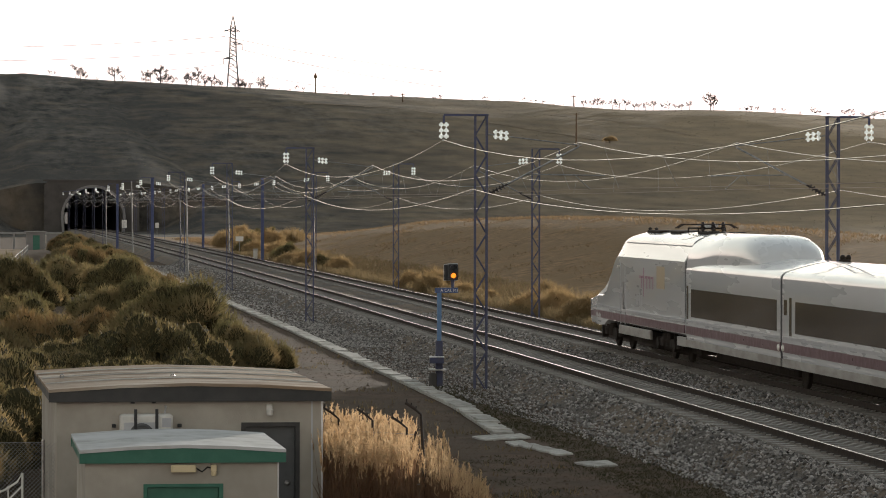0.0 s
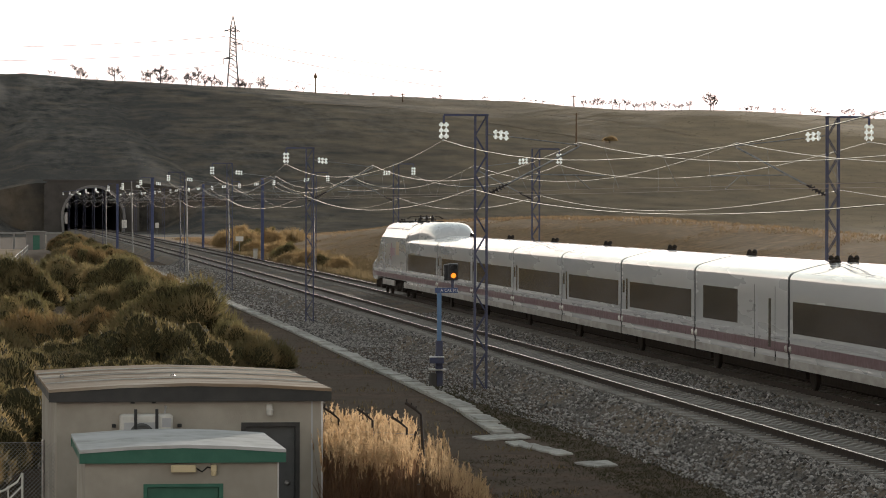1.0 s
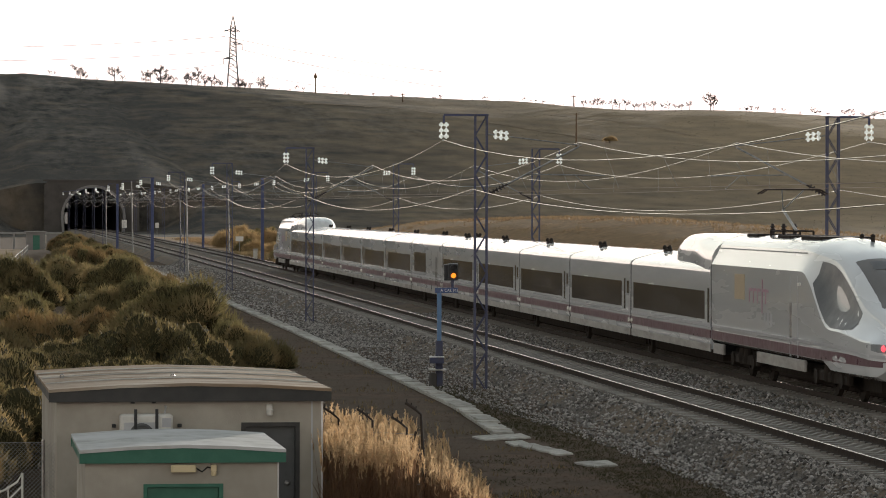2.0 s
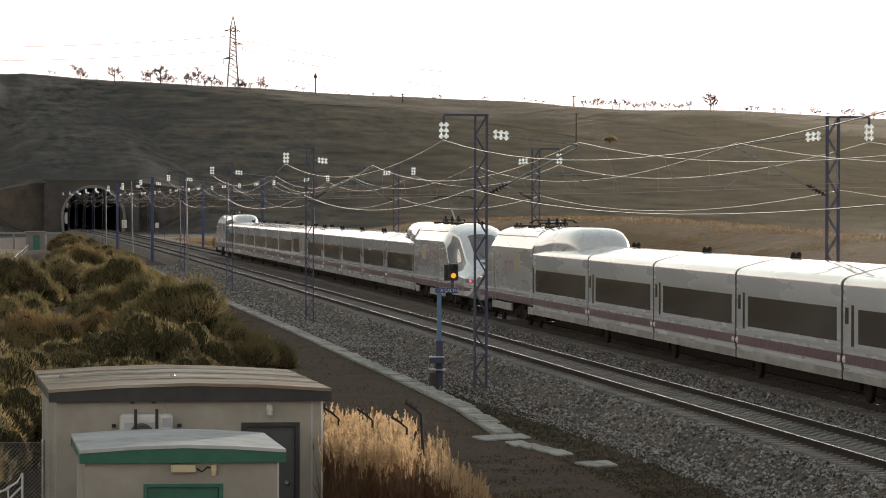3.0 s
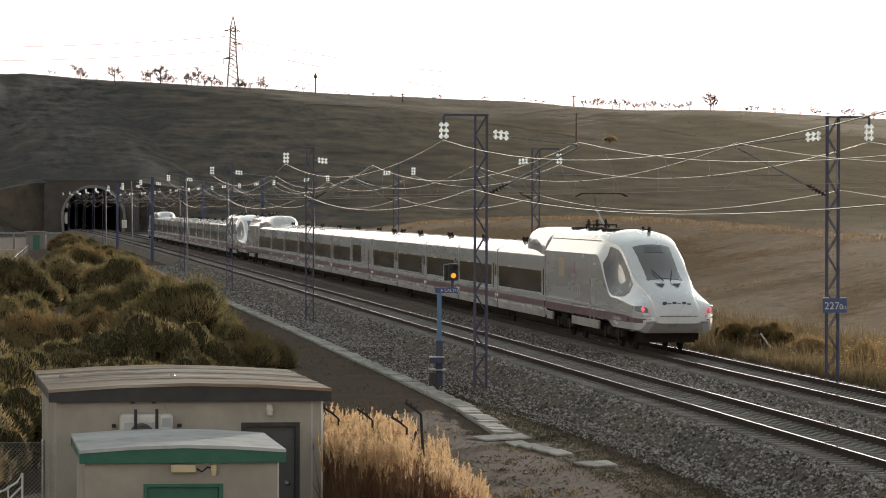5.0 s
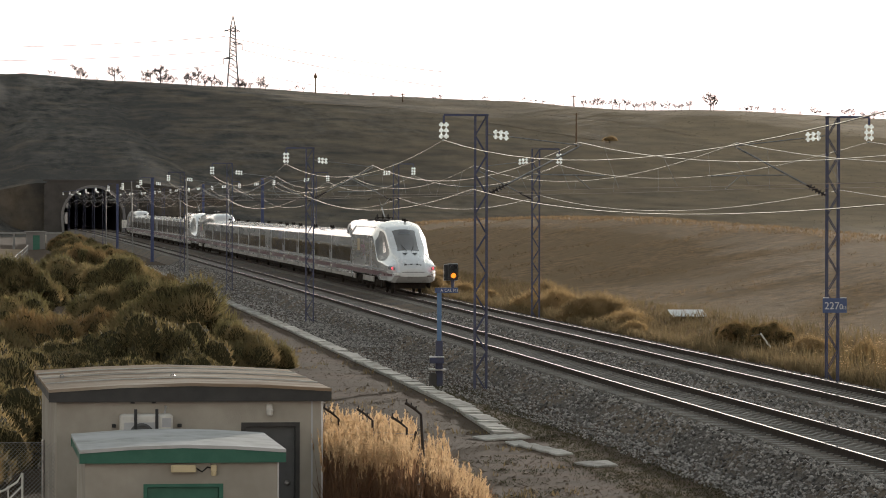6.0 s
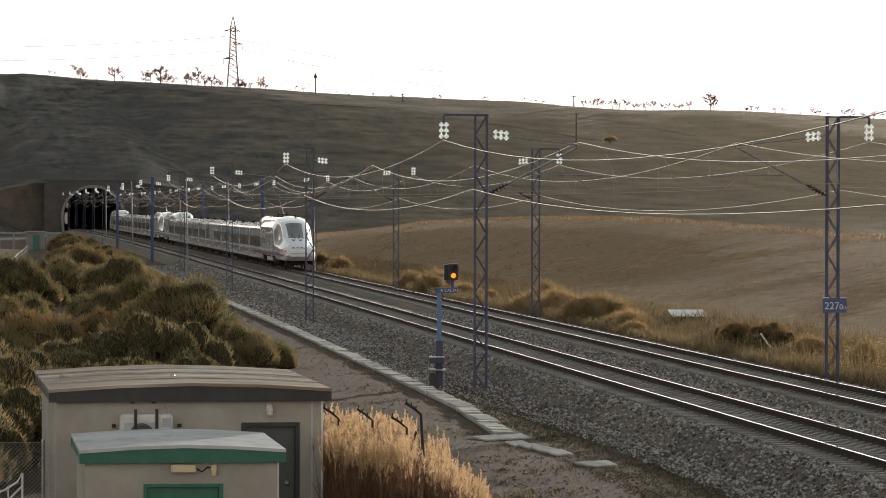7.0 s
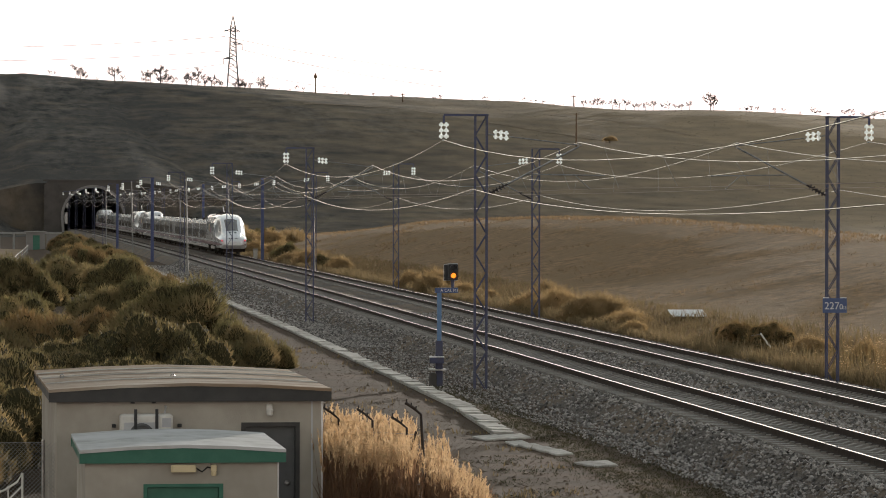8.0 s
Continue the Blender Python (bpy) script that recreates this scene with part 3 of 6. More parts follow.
def build_wires():
    z0 = -0.75
    tops = [y for y in MAST_Y if y < PORTAL_Y - 30] + [PORTAL_Y + 30]
    for x, s in ((NEAR_X, 1), (FAR_X, -1)):
        tops = [FIRST_Y[s]] + tops[1:]
        feeder = thing("feeder_wire", "bare feeder wire hanging in shallow curves between masts", "wire", group="overhead wires")
        cat = thing("catenary_wire", "messenger wire with droppers and contact wire above the track", "wire", group="overhead wires")
        off = 0.0 if s > 0 else GAP
        for a, b in zip(tops[:-1], tops[1:]):
            deep = max(1.0, ((b - a) / 62.7) ** 2)
            part("span", Build().tube(sag(at_line(a, x - s * 1.12, z0 + MAST_TOP + 0.01), at_line(b, x - s * 1.12, z0 + MAST_TOP + 0.01), 0.85 * deep), 0.0112, 6), COPPER, feeder, '', True)
            ma, mb = at_line(a, x + s * 2.95, z0 + 6.72 + 0.75), at_line(b, x + s * 2.95, z0 + 6.72 + 0.75)
            mp = sag(ma, mb, 0.95)
            ms = part("messenger", Build().tube(mp, 0.0105, 6), COPPER, cat, '', True)
            st = 0.2 if tops.index(a) % 2 else -0.2
            ca, cb = at_line(a, off + st, 5.32), at_line(b, off - st, 5.32)
            part("contact", Build().tube(sag(ca, cb, 0.04, 6), 0.007, 4), CONTACT, cat)
            for k in range(1, 14, 2):
                t = k / 14
                part("dropper", Build().tube([mp[k], ca.lerp(cb, t)], 0.006, 3), GALV, cat)
        # earth return wire lower on the masts
        ret = thing("return_wire", "bare earth return wire carried on the masts", "wire", group="overhead wires")
        for a, b in zip(tops[:-1], tops[1:]):
            part("span", Build().tube(sag(at_line(a, x - s * 0.25, z0 + 6.05), at_line(b, x - s * 0.25, z0 + 6.05), 0.67), 0.0112, 6), COPPER, ret, '', True)


build_masts()
build_wires()


# ---- train ----
def section(w, zb, zt, zs):
    """Half profile of a car body from the bottom round to the roof's middle: w half width, zs where the side bends into the roof."""
    k = (zt - zs) / 0.64
    pts = [(w * 0.80, zb), (w * 0.97, zb + 0.10), (w, zb + 0.45), (w, zs - 0.55), (w, zs - 0.02)]
    for dx, dz in ((0.015, 0.07), (0.05, 0.15), (0.11, 0.215), (0.20, 0.27), (0.42, 0.36), (0.74, 0.48), (1.08, 0.585), (w, 0.64)):
        pts.append((max(0.0, w - dx), zs + dz * k))
    return pts


def ring_at(y, pts):
    full = pts + [(-x, z) for x, z in reversed(pts[:-1])]
    return [Vector((x, y, z)) for x, z in full]


SIDE = 1.47
CAR = 13.14
LONG = 0.6         # the end coaches are longer


def coach_shell(hump):
    """Coach body about its middle, y forward. hump: 0 none, else the raised roof at the front."""
    b = Build()
    y0, y1 = -CAR / 2 + 0.15, CAR / 2 - 0.15
    s = section(SIDE, 0.57, 3.36, 2.90)
    b.loft([ring_at(y0, s), ring_at(y1 + (LONG if hump else 0), s)])
    return b


def hump_shell():
    """Raised roof fairing that leads from the tall power car down to the coach roof."""
    b = Build()
    y1 = CAR / 2 + LONG - 0.11
    rows = []
    for t in [0, 0.02, 0.10, 0.2, 0.3, 0.38, 0.5, 0.65, 0.78, 0.87, 0.93, 0.97, 1.0]:
        y = y1 - t * 8.6
        w = 1.43 - 0.22 * smooth(0.05, 0.6, t) - 0.12 * smooth(0.5, 1.0, t)
        top = 3.98 - 0.02 * t
        e = max(0.0, (t - 0.74) / 0.26)
        top = 3.0 + (top - 3.0) * math.sqrt(max(0.0, 1 - e ** 2.2)) + 0.03
        w *= 0.55 + 0.45 * math.sqrt(max(0.0, 1 - e ** 2.4))
        low = 2.88
        front = 1 - smooth(0.12, 0.42, t)
        knee, ex = 0.40 - 0.12 * front, 0.55 + 0.3 * front
        pts = [(w * 1.02, low), (w, low + (top - low) * knee)]
        for i in range(1, 9):
            a = math.pi / 2 * i / 8
            pts.append((w * math.cos(a) ** ex, low + (top - low) * (knee + (1 - knee) * math.sin(a))))
        full = pts + [(-x, z) for x, z in reversed(pts[:-1])]
        rows.append([Vector((x, y, z)) for x, z in full])
    b.loft(rows)
    return b


def bands(car, y0, y1, x=SIDE):
    pair("purple_stripe", PURPLE, car, y0, y1, 0.97, 1.22, x, 0.004, "dull purple stripe")
    pair("grey_band", GREYLINE, car, y0, y1, 1.31, 1.39, x, 0.004, "grey band")


def running_gear(car, y):
    w = Build()
    for s in (-1, 1):
        w.turned([(0.40, -0.07), (0.44, -0.05), (0.42, 0.06), (0.2, 0.07), (0.2, -0.02)], 18, Matrix.Translation((s * 0.75, y, 0.42)) @ pose(0, 0, 0, 0, 90, 0))
    w.tube([(-0.8, y, 0.42), (0.8, y, 0.42)], 0.08, 8)
    part("wheelset", w, UNDER, car, "grimy steel wheelset in a shade-dark tone")


def coach(kind):
    """Kinds: plain, door, end."""
    label = {"plain": "white articulated high-speed train coach with a dark window band",
             "door": "white high-speed train coach with passenger doors and a square window",
             "end": "white high-speed train coach with a raised roof fairing"}[kind]
    car = thing("train_coach", label, "train coach", group="train coaches")
    part("body", coach_shell(kind == "end"), WHITE, car, "glossy white painted body", True)
    h = CAR / 2
    bands(car, -h + 0.12, h - 0.12 + (LONG if kind == "end" else 0))
    pair("lower_skirt", SKIRT_GREY, car, -h + 0.12, h - 0.12 + (LONG if kind == "end" else 0), 0.585, 0.80, SIDE - 0.012, 0.004, "mottled grey lower skirt")
    if kind == "end":
        part("roof_fairing", hump_shell(), WHITE, car, "glossy white roof fairing", True)
    if kind == "door":
        pair("window", WINDOW, car, 0.15, h - 1.35, 1.55, 2.50, label="dark square window")
        pair("door_glass", WINDOW, car, -4.35, -4.05, 1.05, 2.35)
        pair("door_pull", GREYLINE, car, -2.65, -2.45, 1.25, 2.4)
        for y in (-4.9, -2.2):
            pair("door_joint", RUBBER, car, y, y + 0.03, 0.7, 2.68)
    else:
        y1 = h - 1.75 if kind == "plain" else h - 0.35
        pair("window", WINDOW, car, -h + 0.55, y1, 1.50, 2.33, label="dark tinted window band")
        if kind == "plain":
            pair("side_slot", WINDOW, car, h - 1.3, h - 1.02, 1.42, 2.42)
            pair("side_slot", WINDOW, car, h - 0.72, h - 0.36, 1.95, 2.35)
        else:
            pair("side_slot", WINDOW, car, h + 0.1, h + 0.35, 1.42, 2.42)
    # joint: rubber ring, lamps at stripe height, suspension tower on the roof
    r = section(SIDE * 0.988, 0.48, 3.34, 2.88)
    part("gangway", Build().loft([ring_at(-h - 0.17, r), ring_at(-h + 0.17, r)]), RUBBER, car, "black rubber gangway ring", True)
    for s in (-1, 1):
        for y in (-h + 0.28, -h - 0.28):
            d = Build()
            d.turned([(0.07, -0.03), (0.10, 0.0), (0.07, 0.05), (0.02, 0.06)], 10, Matrix.Translation((s * (SIDE - 0.005), y, 1.08)) @ pose(0, 0, 0, 0, 90 * s, 0))
            part("damper_end", d, PLASTIC, car, "white round damper end", True)
    for x in (0.25,):
        t = Build()
        t.slab(x - 0.11, x + 0.11, -h - 0.2, -h + 0.2, 3.2, 3.42, 0.04)
        for dx in (-0.07, 0.09):
            t.turned([(0.07, 3.40), (0.075, 3.46), (0.05, 3.51), (0.02, 3.53)], 10, Matrix.Translation((x + dx, -h, 0)))
        t.tube([(x - 0.2, -h, 3.30), (x - 0.09, -h, 3.44), (x + 0.12, -h, 3.47)], 0.025, 5)
        part("suspension_tower", t, UNDER, car, "dark suspension tower on the roof")
    u = Build().box(-0.8, 0.8, -h + 0.9, h - 0.9, 0.25, 0.58)
    part("underframe", u, UNDER, car)
    running_gear(car, -h)
    pair("air_vent", GREYLINE, car, h - 2.6, h - 1.9, 2.70, 2.76, SIDE - 0.015, 0.012)
    return car


POWER = 19.95      # from the gangway to the tip of the nose


def nose_ring(d):
    """Cross section d metres behind the tip of the nose: skirt, side, shoulder edge, hollow beside the cab, pillar, roof."""
    t = lambda a, b: smooth(a, b, d)
    top = 1.30 + 0.55 * math.sqrt(min(1, d / 0.9)) + 0.35 * t(0.5, 2.2) + 1.38 * t(1.4, 6.2) + 0.42 * t(4.6, 8.6)
    w = 0.78 + 0.52 * math.sqrt(min(1, d / 1.0)) + 0.17 * t(0.6, 4.0)
    low = 0.98 - 0.34 * t(0.0, 0.7) + 0.2 * t(4.5, 5.5)
    sh = 1.18 + 0.37 * t(0, 1.0) + 0.2 * t(1, 4) + 1.40 * t(4.6, 7.8)
    tw = min(w * 0.82, 0.76 + 0.22 * t(1, 3.5)) + 0.24 * t(5.2, 7.8)
    th = max(sh + 0.05, top - 0.20 - 0.06 * t(1, 3) - 0.14 * t(5, 8))
    c = t(2.0, 3.6) * (1 - t(5.8, 7.6))
    pts = [(w * 0.80, low), (w * 0.97, low + 0.10), (w, low + (sh - low) * 0.35), (w, low + (sh - low) * 0.7), (w * 0.998, sh - 0.02)]
    pts += [(w * 0.985, sh + 0.012), ((w + tw) / 2 - 0.10 * c, (sh + th) / 2 - 0.07 * c), (tw, th)]
    for i in range(1, 9):
        a = math.pi / 2 * i / 8
        pts.append((tw * math.cos(a), th + (top - th) * math.sin(a)))
    return pts


def nose_side(d, z):
    """Half width of the nose at a height below its shoulder."""
    lower = nose_ring(d)[:6]
    return float(np.interp(z, [p[1] for p in lower], [p[0] for p in lower]))


def cab_patch(h, s, ds, f0, f1, lift):
    """A shell over the hollow beside the cab, from f0 to f1 of the way up from the shoulder edge to the pillar."""
    rows = []
    for d, a, b in zip(ds, f0, f1):
        p = [Vector((x, 0, z)) for x, z in nose_ring(d)[5:8]]

        def on(f):
            return p[0].lerp(p[1], f * 2) if f < 0.5 else p[1].lerp(p[2], f * 2 - 1)
        row = []
        for k in range(5):
            q = on(a + (b - a) * k / 4)
            row.append(Vector((s * (q.x + lift * 0.8), h - d + lift * 0.5, q.z + lift * 0.8)))
        rows.append(row)
    if s < 0:
        rows = [list(reversed(r)) for r in rows]
    return Build().loft(rows, False, False)


def power_car():
    car = thing("power_car", "white high-speed train power car with a long sloping nose", "power car", group="train power cars")
    h = POWER / 2
    ds = [0.0, 0.04, 0.12, 0.25, 0.45, 0.7, 1.0, 1.4, 1.8, 2.2, 2.6, 3.0, 3.4, 3.8, 4.2, 4.6, 5.0, 5.4, 5.8, 6.2, 6.6, 7.0, 7.4, 7.8, 8.6, 14, POWER - 0.12]
    part("body", Build().loft([ring_at(h - d, nose_ring(d)) for d in ds]), WHITE, car, "glossy white painted body", 18)
    # windscreen: a dark shell just proud of the nose
    rows = []
    for d in (2.5, 2.9, 3.3, 3.7, 4.2, 4.7, 5.1, 5.3):
        k = (0.78 + 0.02 * (d - 2.2)) / nose_ring(d)[7][0]
        pts = [(x * k, z + 0.02) for x, z in nose_ring(d)[7:]]
        full = pts + [(-x, z) for x, z in reversed(pts[:-1])]
        rows.append([Vector((x, h - d + 0.02, z)) for x, z in full])
    ws = part("windscreen", Build().loft(rows, False, False), WINDOW, car, "dark wide windscreen", True)
    rows = []
    for d in (4.62, 5.12):
        pts = [(x * 0.70 / nose_ring(d)[7][0], z + 0.028) for x, z in nose_ring(d)[7:]]
        rows.append([Vector((x, h - d + 0.025, z)) for x, z in pts + [(-x, z) for x, z in reversed(pts[:-1])]])
    part("sun_blind", Build().loft(rows, False, False), CAB_GREY, ws, "grey sun blind", True)
    wp = Build()
    for s in (-1, 1):
        wp.tube([(s * 0.12, h - 2.15, 2.34), (s * 0.34, h - 3.1, 2.66)], 0.018, 5)
    part("wiper", wp, RUBBER, ws, "black wipers")
    for s in (-1, 1):
        # the panel's dark grey also carries the shade of the hollow
        side = part("cab_side", cab_patch(h, s, (2.9, 3.4, 4.0, 4.6, 5.2, 5.8, 6.3, 6.7), (0.22, 0.05, 0.02, 0.02, 0.02, 0.02, 0.03, 0.10), (0.86, 0.93, 0.96, 0.96, 0.96, 0.96, 0.95, 0.92), 0.008),
                    CAB_GREY, car, "dark grey panel round the cab side window, hollow's shade included", True)
        part("side_window", cab_patch(h, s, (3.9, 4.2, 4.6, 5.0, 5.3), (0.60, 0.46, 0.42, 0.46, 0.58), (0.66, 0.72, 0.76, 0.76, 0.72), 0.016),
             PALE_GLASS, side, "side window with sky reflection in its pale colour", True)
    bands(car, -h + 0.15, h - 4.2)
    # stripes that run on round the nose
    for nm, lo, hi, drop, m in (("nose_stripe", 0.97, 1.22, 0.10, PURPLE), ("nose_band", 1.31, 1.39, 0.22, GREYLINE)):
        for s in (-1, 1):
            rows = []
            for d in (0.05, 0.12, 0.25, 0.45, 0.7, 1.0, 1.4, 2.0, 2.8, 3.6, 4.2):
                e = 1 - smooth(0.2, 3.2, d)
                za, zb = lo + (0.06 - drop * 0.5) * e, hi - drop * e
                rows.append([Vector((s * (nose_side(d, z) + 0.005), h - d + 0.004, z)) for z in ((za, zb) if s > 0 else (zb, za))])
            part(nm, Build().loft(rows, False, False), m, car)
    # lamp clusters, vents and mark on the nose
    for s in (-1, 1):
        rows = []
        for d, za, zb in ((0.16, 1.33, 1.45), (0.35, 1.32, 1.52), (0.6, 1.33, 1.53), (0.9, 1.37, 1.52), (1.25, 1.43, 1.49)):
            rows.append([Vector((s * (nose_side(d, z) + 0.006), h - d + 0.012, z)) for z in ((za, zb) if s > 0 else (zb, za))])
        cover = part("lamp_cover", Build().loft(rows, False, False), LENS_COVER, car, "clear grey lamp cover", True)
        d = 0.42
        lamp = Build().turned([(0.085, -0.06), (0.085, 0.0), (0.06, 0.03), (0.0, 0.04)], 14,
                              Matrix.Translation((s * nose_side(d, 1.43), h - d + 0.03, 1.43)) @ pose(0, 0, 0, -90, 0, -s * 48))
        part("tail_lamp", lamp, RED_LAMP, cover, "glowing red tail lamp", True)
        g = Build().add([(s * 0.10, h - 1.95, nose_ring(1.95)[-1][1] + 0.012), (s * 0.44, h - 2.02, nose_ring(2.02)[-1][1] + 0.002), (s * 0.26, h - 1.62, nose_ring(1.62)[-1][1] + 0.008)], [(0, 1, 2)])
        part("nose_vent", g, BLACK, car, "black triangular vent")
    b = Build()
    for i in range(6):
        b.box(-0.46 + 0.16 * i, -0.34 + 0.16 * i, h - 0.40, h - 0.30, 1.56, 1.63 + 0.05 * (i % 2))
    part("nose_mark", b, GREYDOOR, car)
    part("coupler_hatch", Build().box(-0.62, 0.62, h - 0.06, h + 0.006, 1.20, 1.22), GREYDOOR, car, "dark hatch joint")
    # side details
    pair("side_grille", TAN, car, -h + 3.5, -h + 4.9, 2.22, 2.92, label="tan ventilation grille")
    for y in (-h + 10.8, -h + 11.7):
        pair("cab_door_joint", GREYLINE, car, y, y + 0.05, 0.9, 3.0)
    pair("handrail", GALV, car, -h + 10.95, -h + 11.03, 1.4, 2.3, SIDE + 0.02, 0.03)
    for s in (-1, 1):
        part("mirror_camera", Build().slab(s * 1.49 - 0.04, s * 1.49 + 0.04, -h + 11.9, -h + 12.1, 2.76, 2.84, 0.015), PLASTIC, car)
    # company mark: plain strokes
    for dy, hh, dz in ((0, 0.40, 0), (0.55, 0.40, 0), (1.1, 0.40, 0), (1.7, 0.92, -0.26), (2.15, 0.40, 0)):
        pair("logo_stroke", LOGO, car, -h + 5.5 + dy, -h + 5.62 + dy, 2.17 + dz, 2.17 + dz + hh)
        pair("logo_stroke", LOGO, car, -h + 5.62 + dy, -h + 5.92 + dy, 2.49, 2.57, t=0.005)
    for i in range(3):
        pair("logo_stroke", GREYLINE, car, -h + 7.5 + i * 0.42, -h + 7.74 + i * 0.42, 1.62, 1.94 + 0.08 * (i % 2))
    # roof: raised joint lines and dark equipment wells
    for s in (-1, 1):
        part("roof_joint", Build().box(s * 1.225 - 0.015, s * 1.225 + 0.015, -h + 0.2, h - 8.2, 3.585, 3.612), GREYLINE, car)
    for y, w, l in ((-h + 1.0, 0.62, 1.5), (-h + 5.4, 0.66, 1.6), (-h + 8.6, 0.70, 2.4)):
        part("roof_equipment", Build().slab(-w, w, y, y + l, 3.86, 4.02, 0.03), UNDER, car, "dark roof equipment well")
    for x in (-0.42, -0.1, 0.22):
        ri = Build()
        prof = [(0.04, 3.92)]
        for i in range(4):
            prof += [(0.05, 3.99 + i * 0.075), (0.09, 4.01 + i * 0.075), (0.05, 4.035 + i * 0.075)]
        ri.turned(prof + [(0.04, 4.32)], 10, Matrix.Translation((x, -h + 2.7, 0)))
        part("roof_insulator", ri, DARK_INS, car, "ribbed roof insulator", True)
    for y in (-h + 11.2, -h + 12.4):
        part("roof_horn", Build().turned([(0.06, 3.9), (0.05, 4.02), (0.07, 4.06), (0.02, 4.1)], 8, Matrix.Translation((-0.35, y, 0))), UNDER, car)
    # underframe, skirts and two bogies
    part("underframe", Build().box(-0.85, 0.85, -h + 0.6, h - 1.6, 0.3, 0.72), UNDER, car)
    for y0, y1 in ((-h + 0.15, -h + 1.6), (-h + 6.3, h - 7.6)):
        for s in (-1, 1):
            part("skirt", Build().slab(s * 1.38 - 0.04, s * 1.38 + 0.04, y0, y1, 0.56, 0.85, 0.02), SKIRT_GREY, car, "mottled grey skirt panel")
    for c in (-h + 4.0, h - 5.2):
        for s in (-1, 1):
            bg = Build()
            bg.slab(s * 1.2 - 0.1, s * 1.2 + 0.1, c - 1.9, c + 1.9, 0.42, 0.68, 0.05)
            for y in (-1.4, 1.4):
                bg.turned([(0.2, -0.1), (0.2, 0.1)], 10, Matrix.Translation((s * 1.25, c + y, 0.5)) @ pose(0, 0, 0, 0, 90, 0))
            for y in (-0.35, 0.35):
                bg.turned([(0.11, -0.2), (0.14, 0.0), (0.11, 0.22)], 10, Matrix.Translation((s * 1.25, c + y, 0.62)))
            part("bogie_frame", bg, UNDER, car, "grimy bogie frame in a shade-dark tone")
        running_gear(car, c - 1.4)
        running_gear(car, c + 1.4)
    r = [(x * 0.985, z * 0.99) for x, z in nose_ring(POWER)]
    r[0] = (r[0][0], 0.5)
    part("gangway", Build().loft([ring_at(-h - 0.13, r), ring_at(-h + 0.16, r)]), RUBBER, car, "black rubber gangway ring", True)
    return car


def pantograph(car, up):
    h = POWER / 2
    y = -h + 4.2
    top = 5.30 if up else 4.27
    kx = y - (1.15 if up else 1.6)
    zk = 4.16 + (0.55 if up else 0.04)
    b = Build()
    for x in (-0.42, 0.42):
        b.tube([(x, y - 0.8, 4.12), (x, y + 0.9, 4.12)], 0.025)
        for yy in (y - 0.8, y + 0.9):
            b.tube([(x, yy, 3.95), (x, yy, 4.12)], 0.03)
    for yy in (y - 0.8, y + 0.9):
        b.tube([(-0.42, yy, 4.12), (0.42, yy, 4.12)], 0.022)
    p = part("pantograph", b, UNDER, car, "raised pantograph" if up else "folded pantograph")
    part("lower_arm", Build().tube([(0, y + 0.6, 4.14), (0, kx, zk)], 0.04, 8), GALV, p, "grey steel arm")
    ua = Build()
    for x in (-0.3, 0.3):
        ua.tube([(0, kx, zk), (x, y + 0.1, top - 0.06)], 0.02)
    part("upper_arm", ua, GALV, p, "grey steel arm")
    hd = Build()
    for dy in (-0.1, 0.3):
        hd.tube([(-0.95, y + dy, top - 0.15), (-0.75, y + dy, top - 0.03), (0.75, y + dy, top - 0.03), (0.95, y + dy, top - 0.15)], 0.022)
    part("collector_head", hd, RUST, p)


TRAIN = []


def build_train():
    """Two coupled units; each keeps (object, distance of its middle from the joint 39.42 m behind the leading gangway, turned)."""
    plain, door, end = coach("plain"), coach("door"), coach("end")
    head, tail = power_car(), power_car()
    pantograph(head, False)
    pantograph(tail, True)
    used = set()

    def take(master):
        if master.name in used:
            return copy_thing(master, Matrix.Identity(4))
        used.add(master.name)
        return master
    for unit in range(2):
        for c in range(12):
            kind = end if c in (0, 11) else door if c == 6 else plain
            flip = c > 6
            TRAIN.append((take(kind), -200.49 * unit - CAR * (c - 3 + 0.5), flip))
        TRAIN.append((take(head), -200.49 * unit + 3 * CAR + LONG + POWER / 2, False))
        TRAIN.append((take(tail), -200.49 * unit - 9 * CAR - LONG - POWER / 2, True))


build_train()
RUN = [(0.0, 67.95), (0.5, 106.9), (1.0, 145.86), (1.5, 183.6), (2.0, 222.8), (2.5, 261.9), (3.0, 300.8), (3.5, 339.3), (4.0, 378.0), (4.5, 417.1),
       (5.0, 456.3), (5.5, 495.7), (6.0, 535.0), (6.5, 574.0), (7.0, 612.8), (7.5, 651.6), (8.0, 690.4)]


def on_track(y, flip):
    a = math.degrees(math.atan2(bend(y - 5) - bend(y + 5), 10.0))
    return Matrix.Translation(at_line(y, GAP, 0.0)) @ pose(0, 0, 0, 0, 0, a + (180 if flip else 0))


def motions():
    for car, back, flip in TRAIN:
        walk(car, [(t, on_track(s + back, flip)) for t, s in RUN])


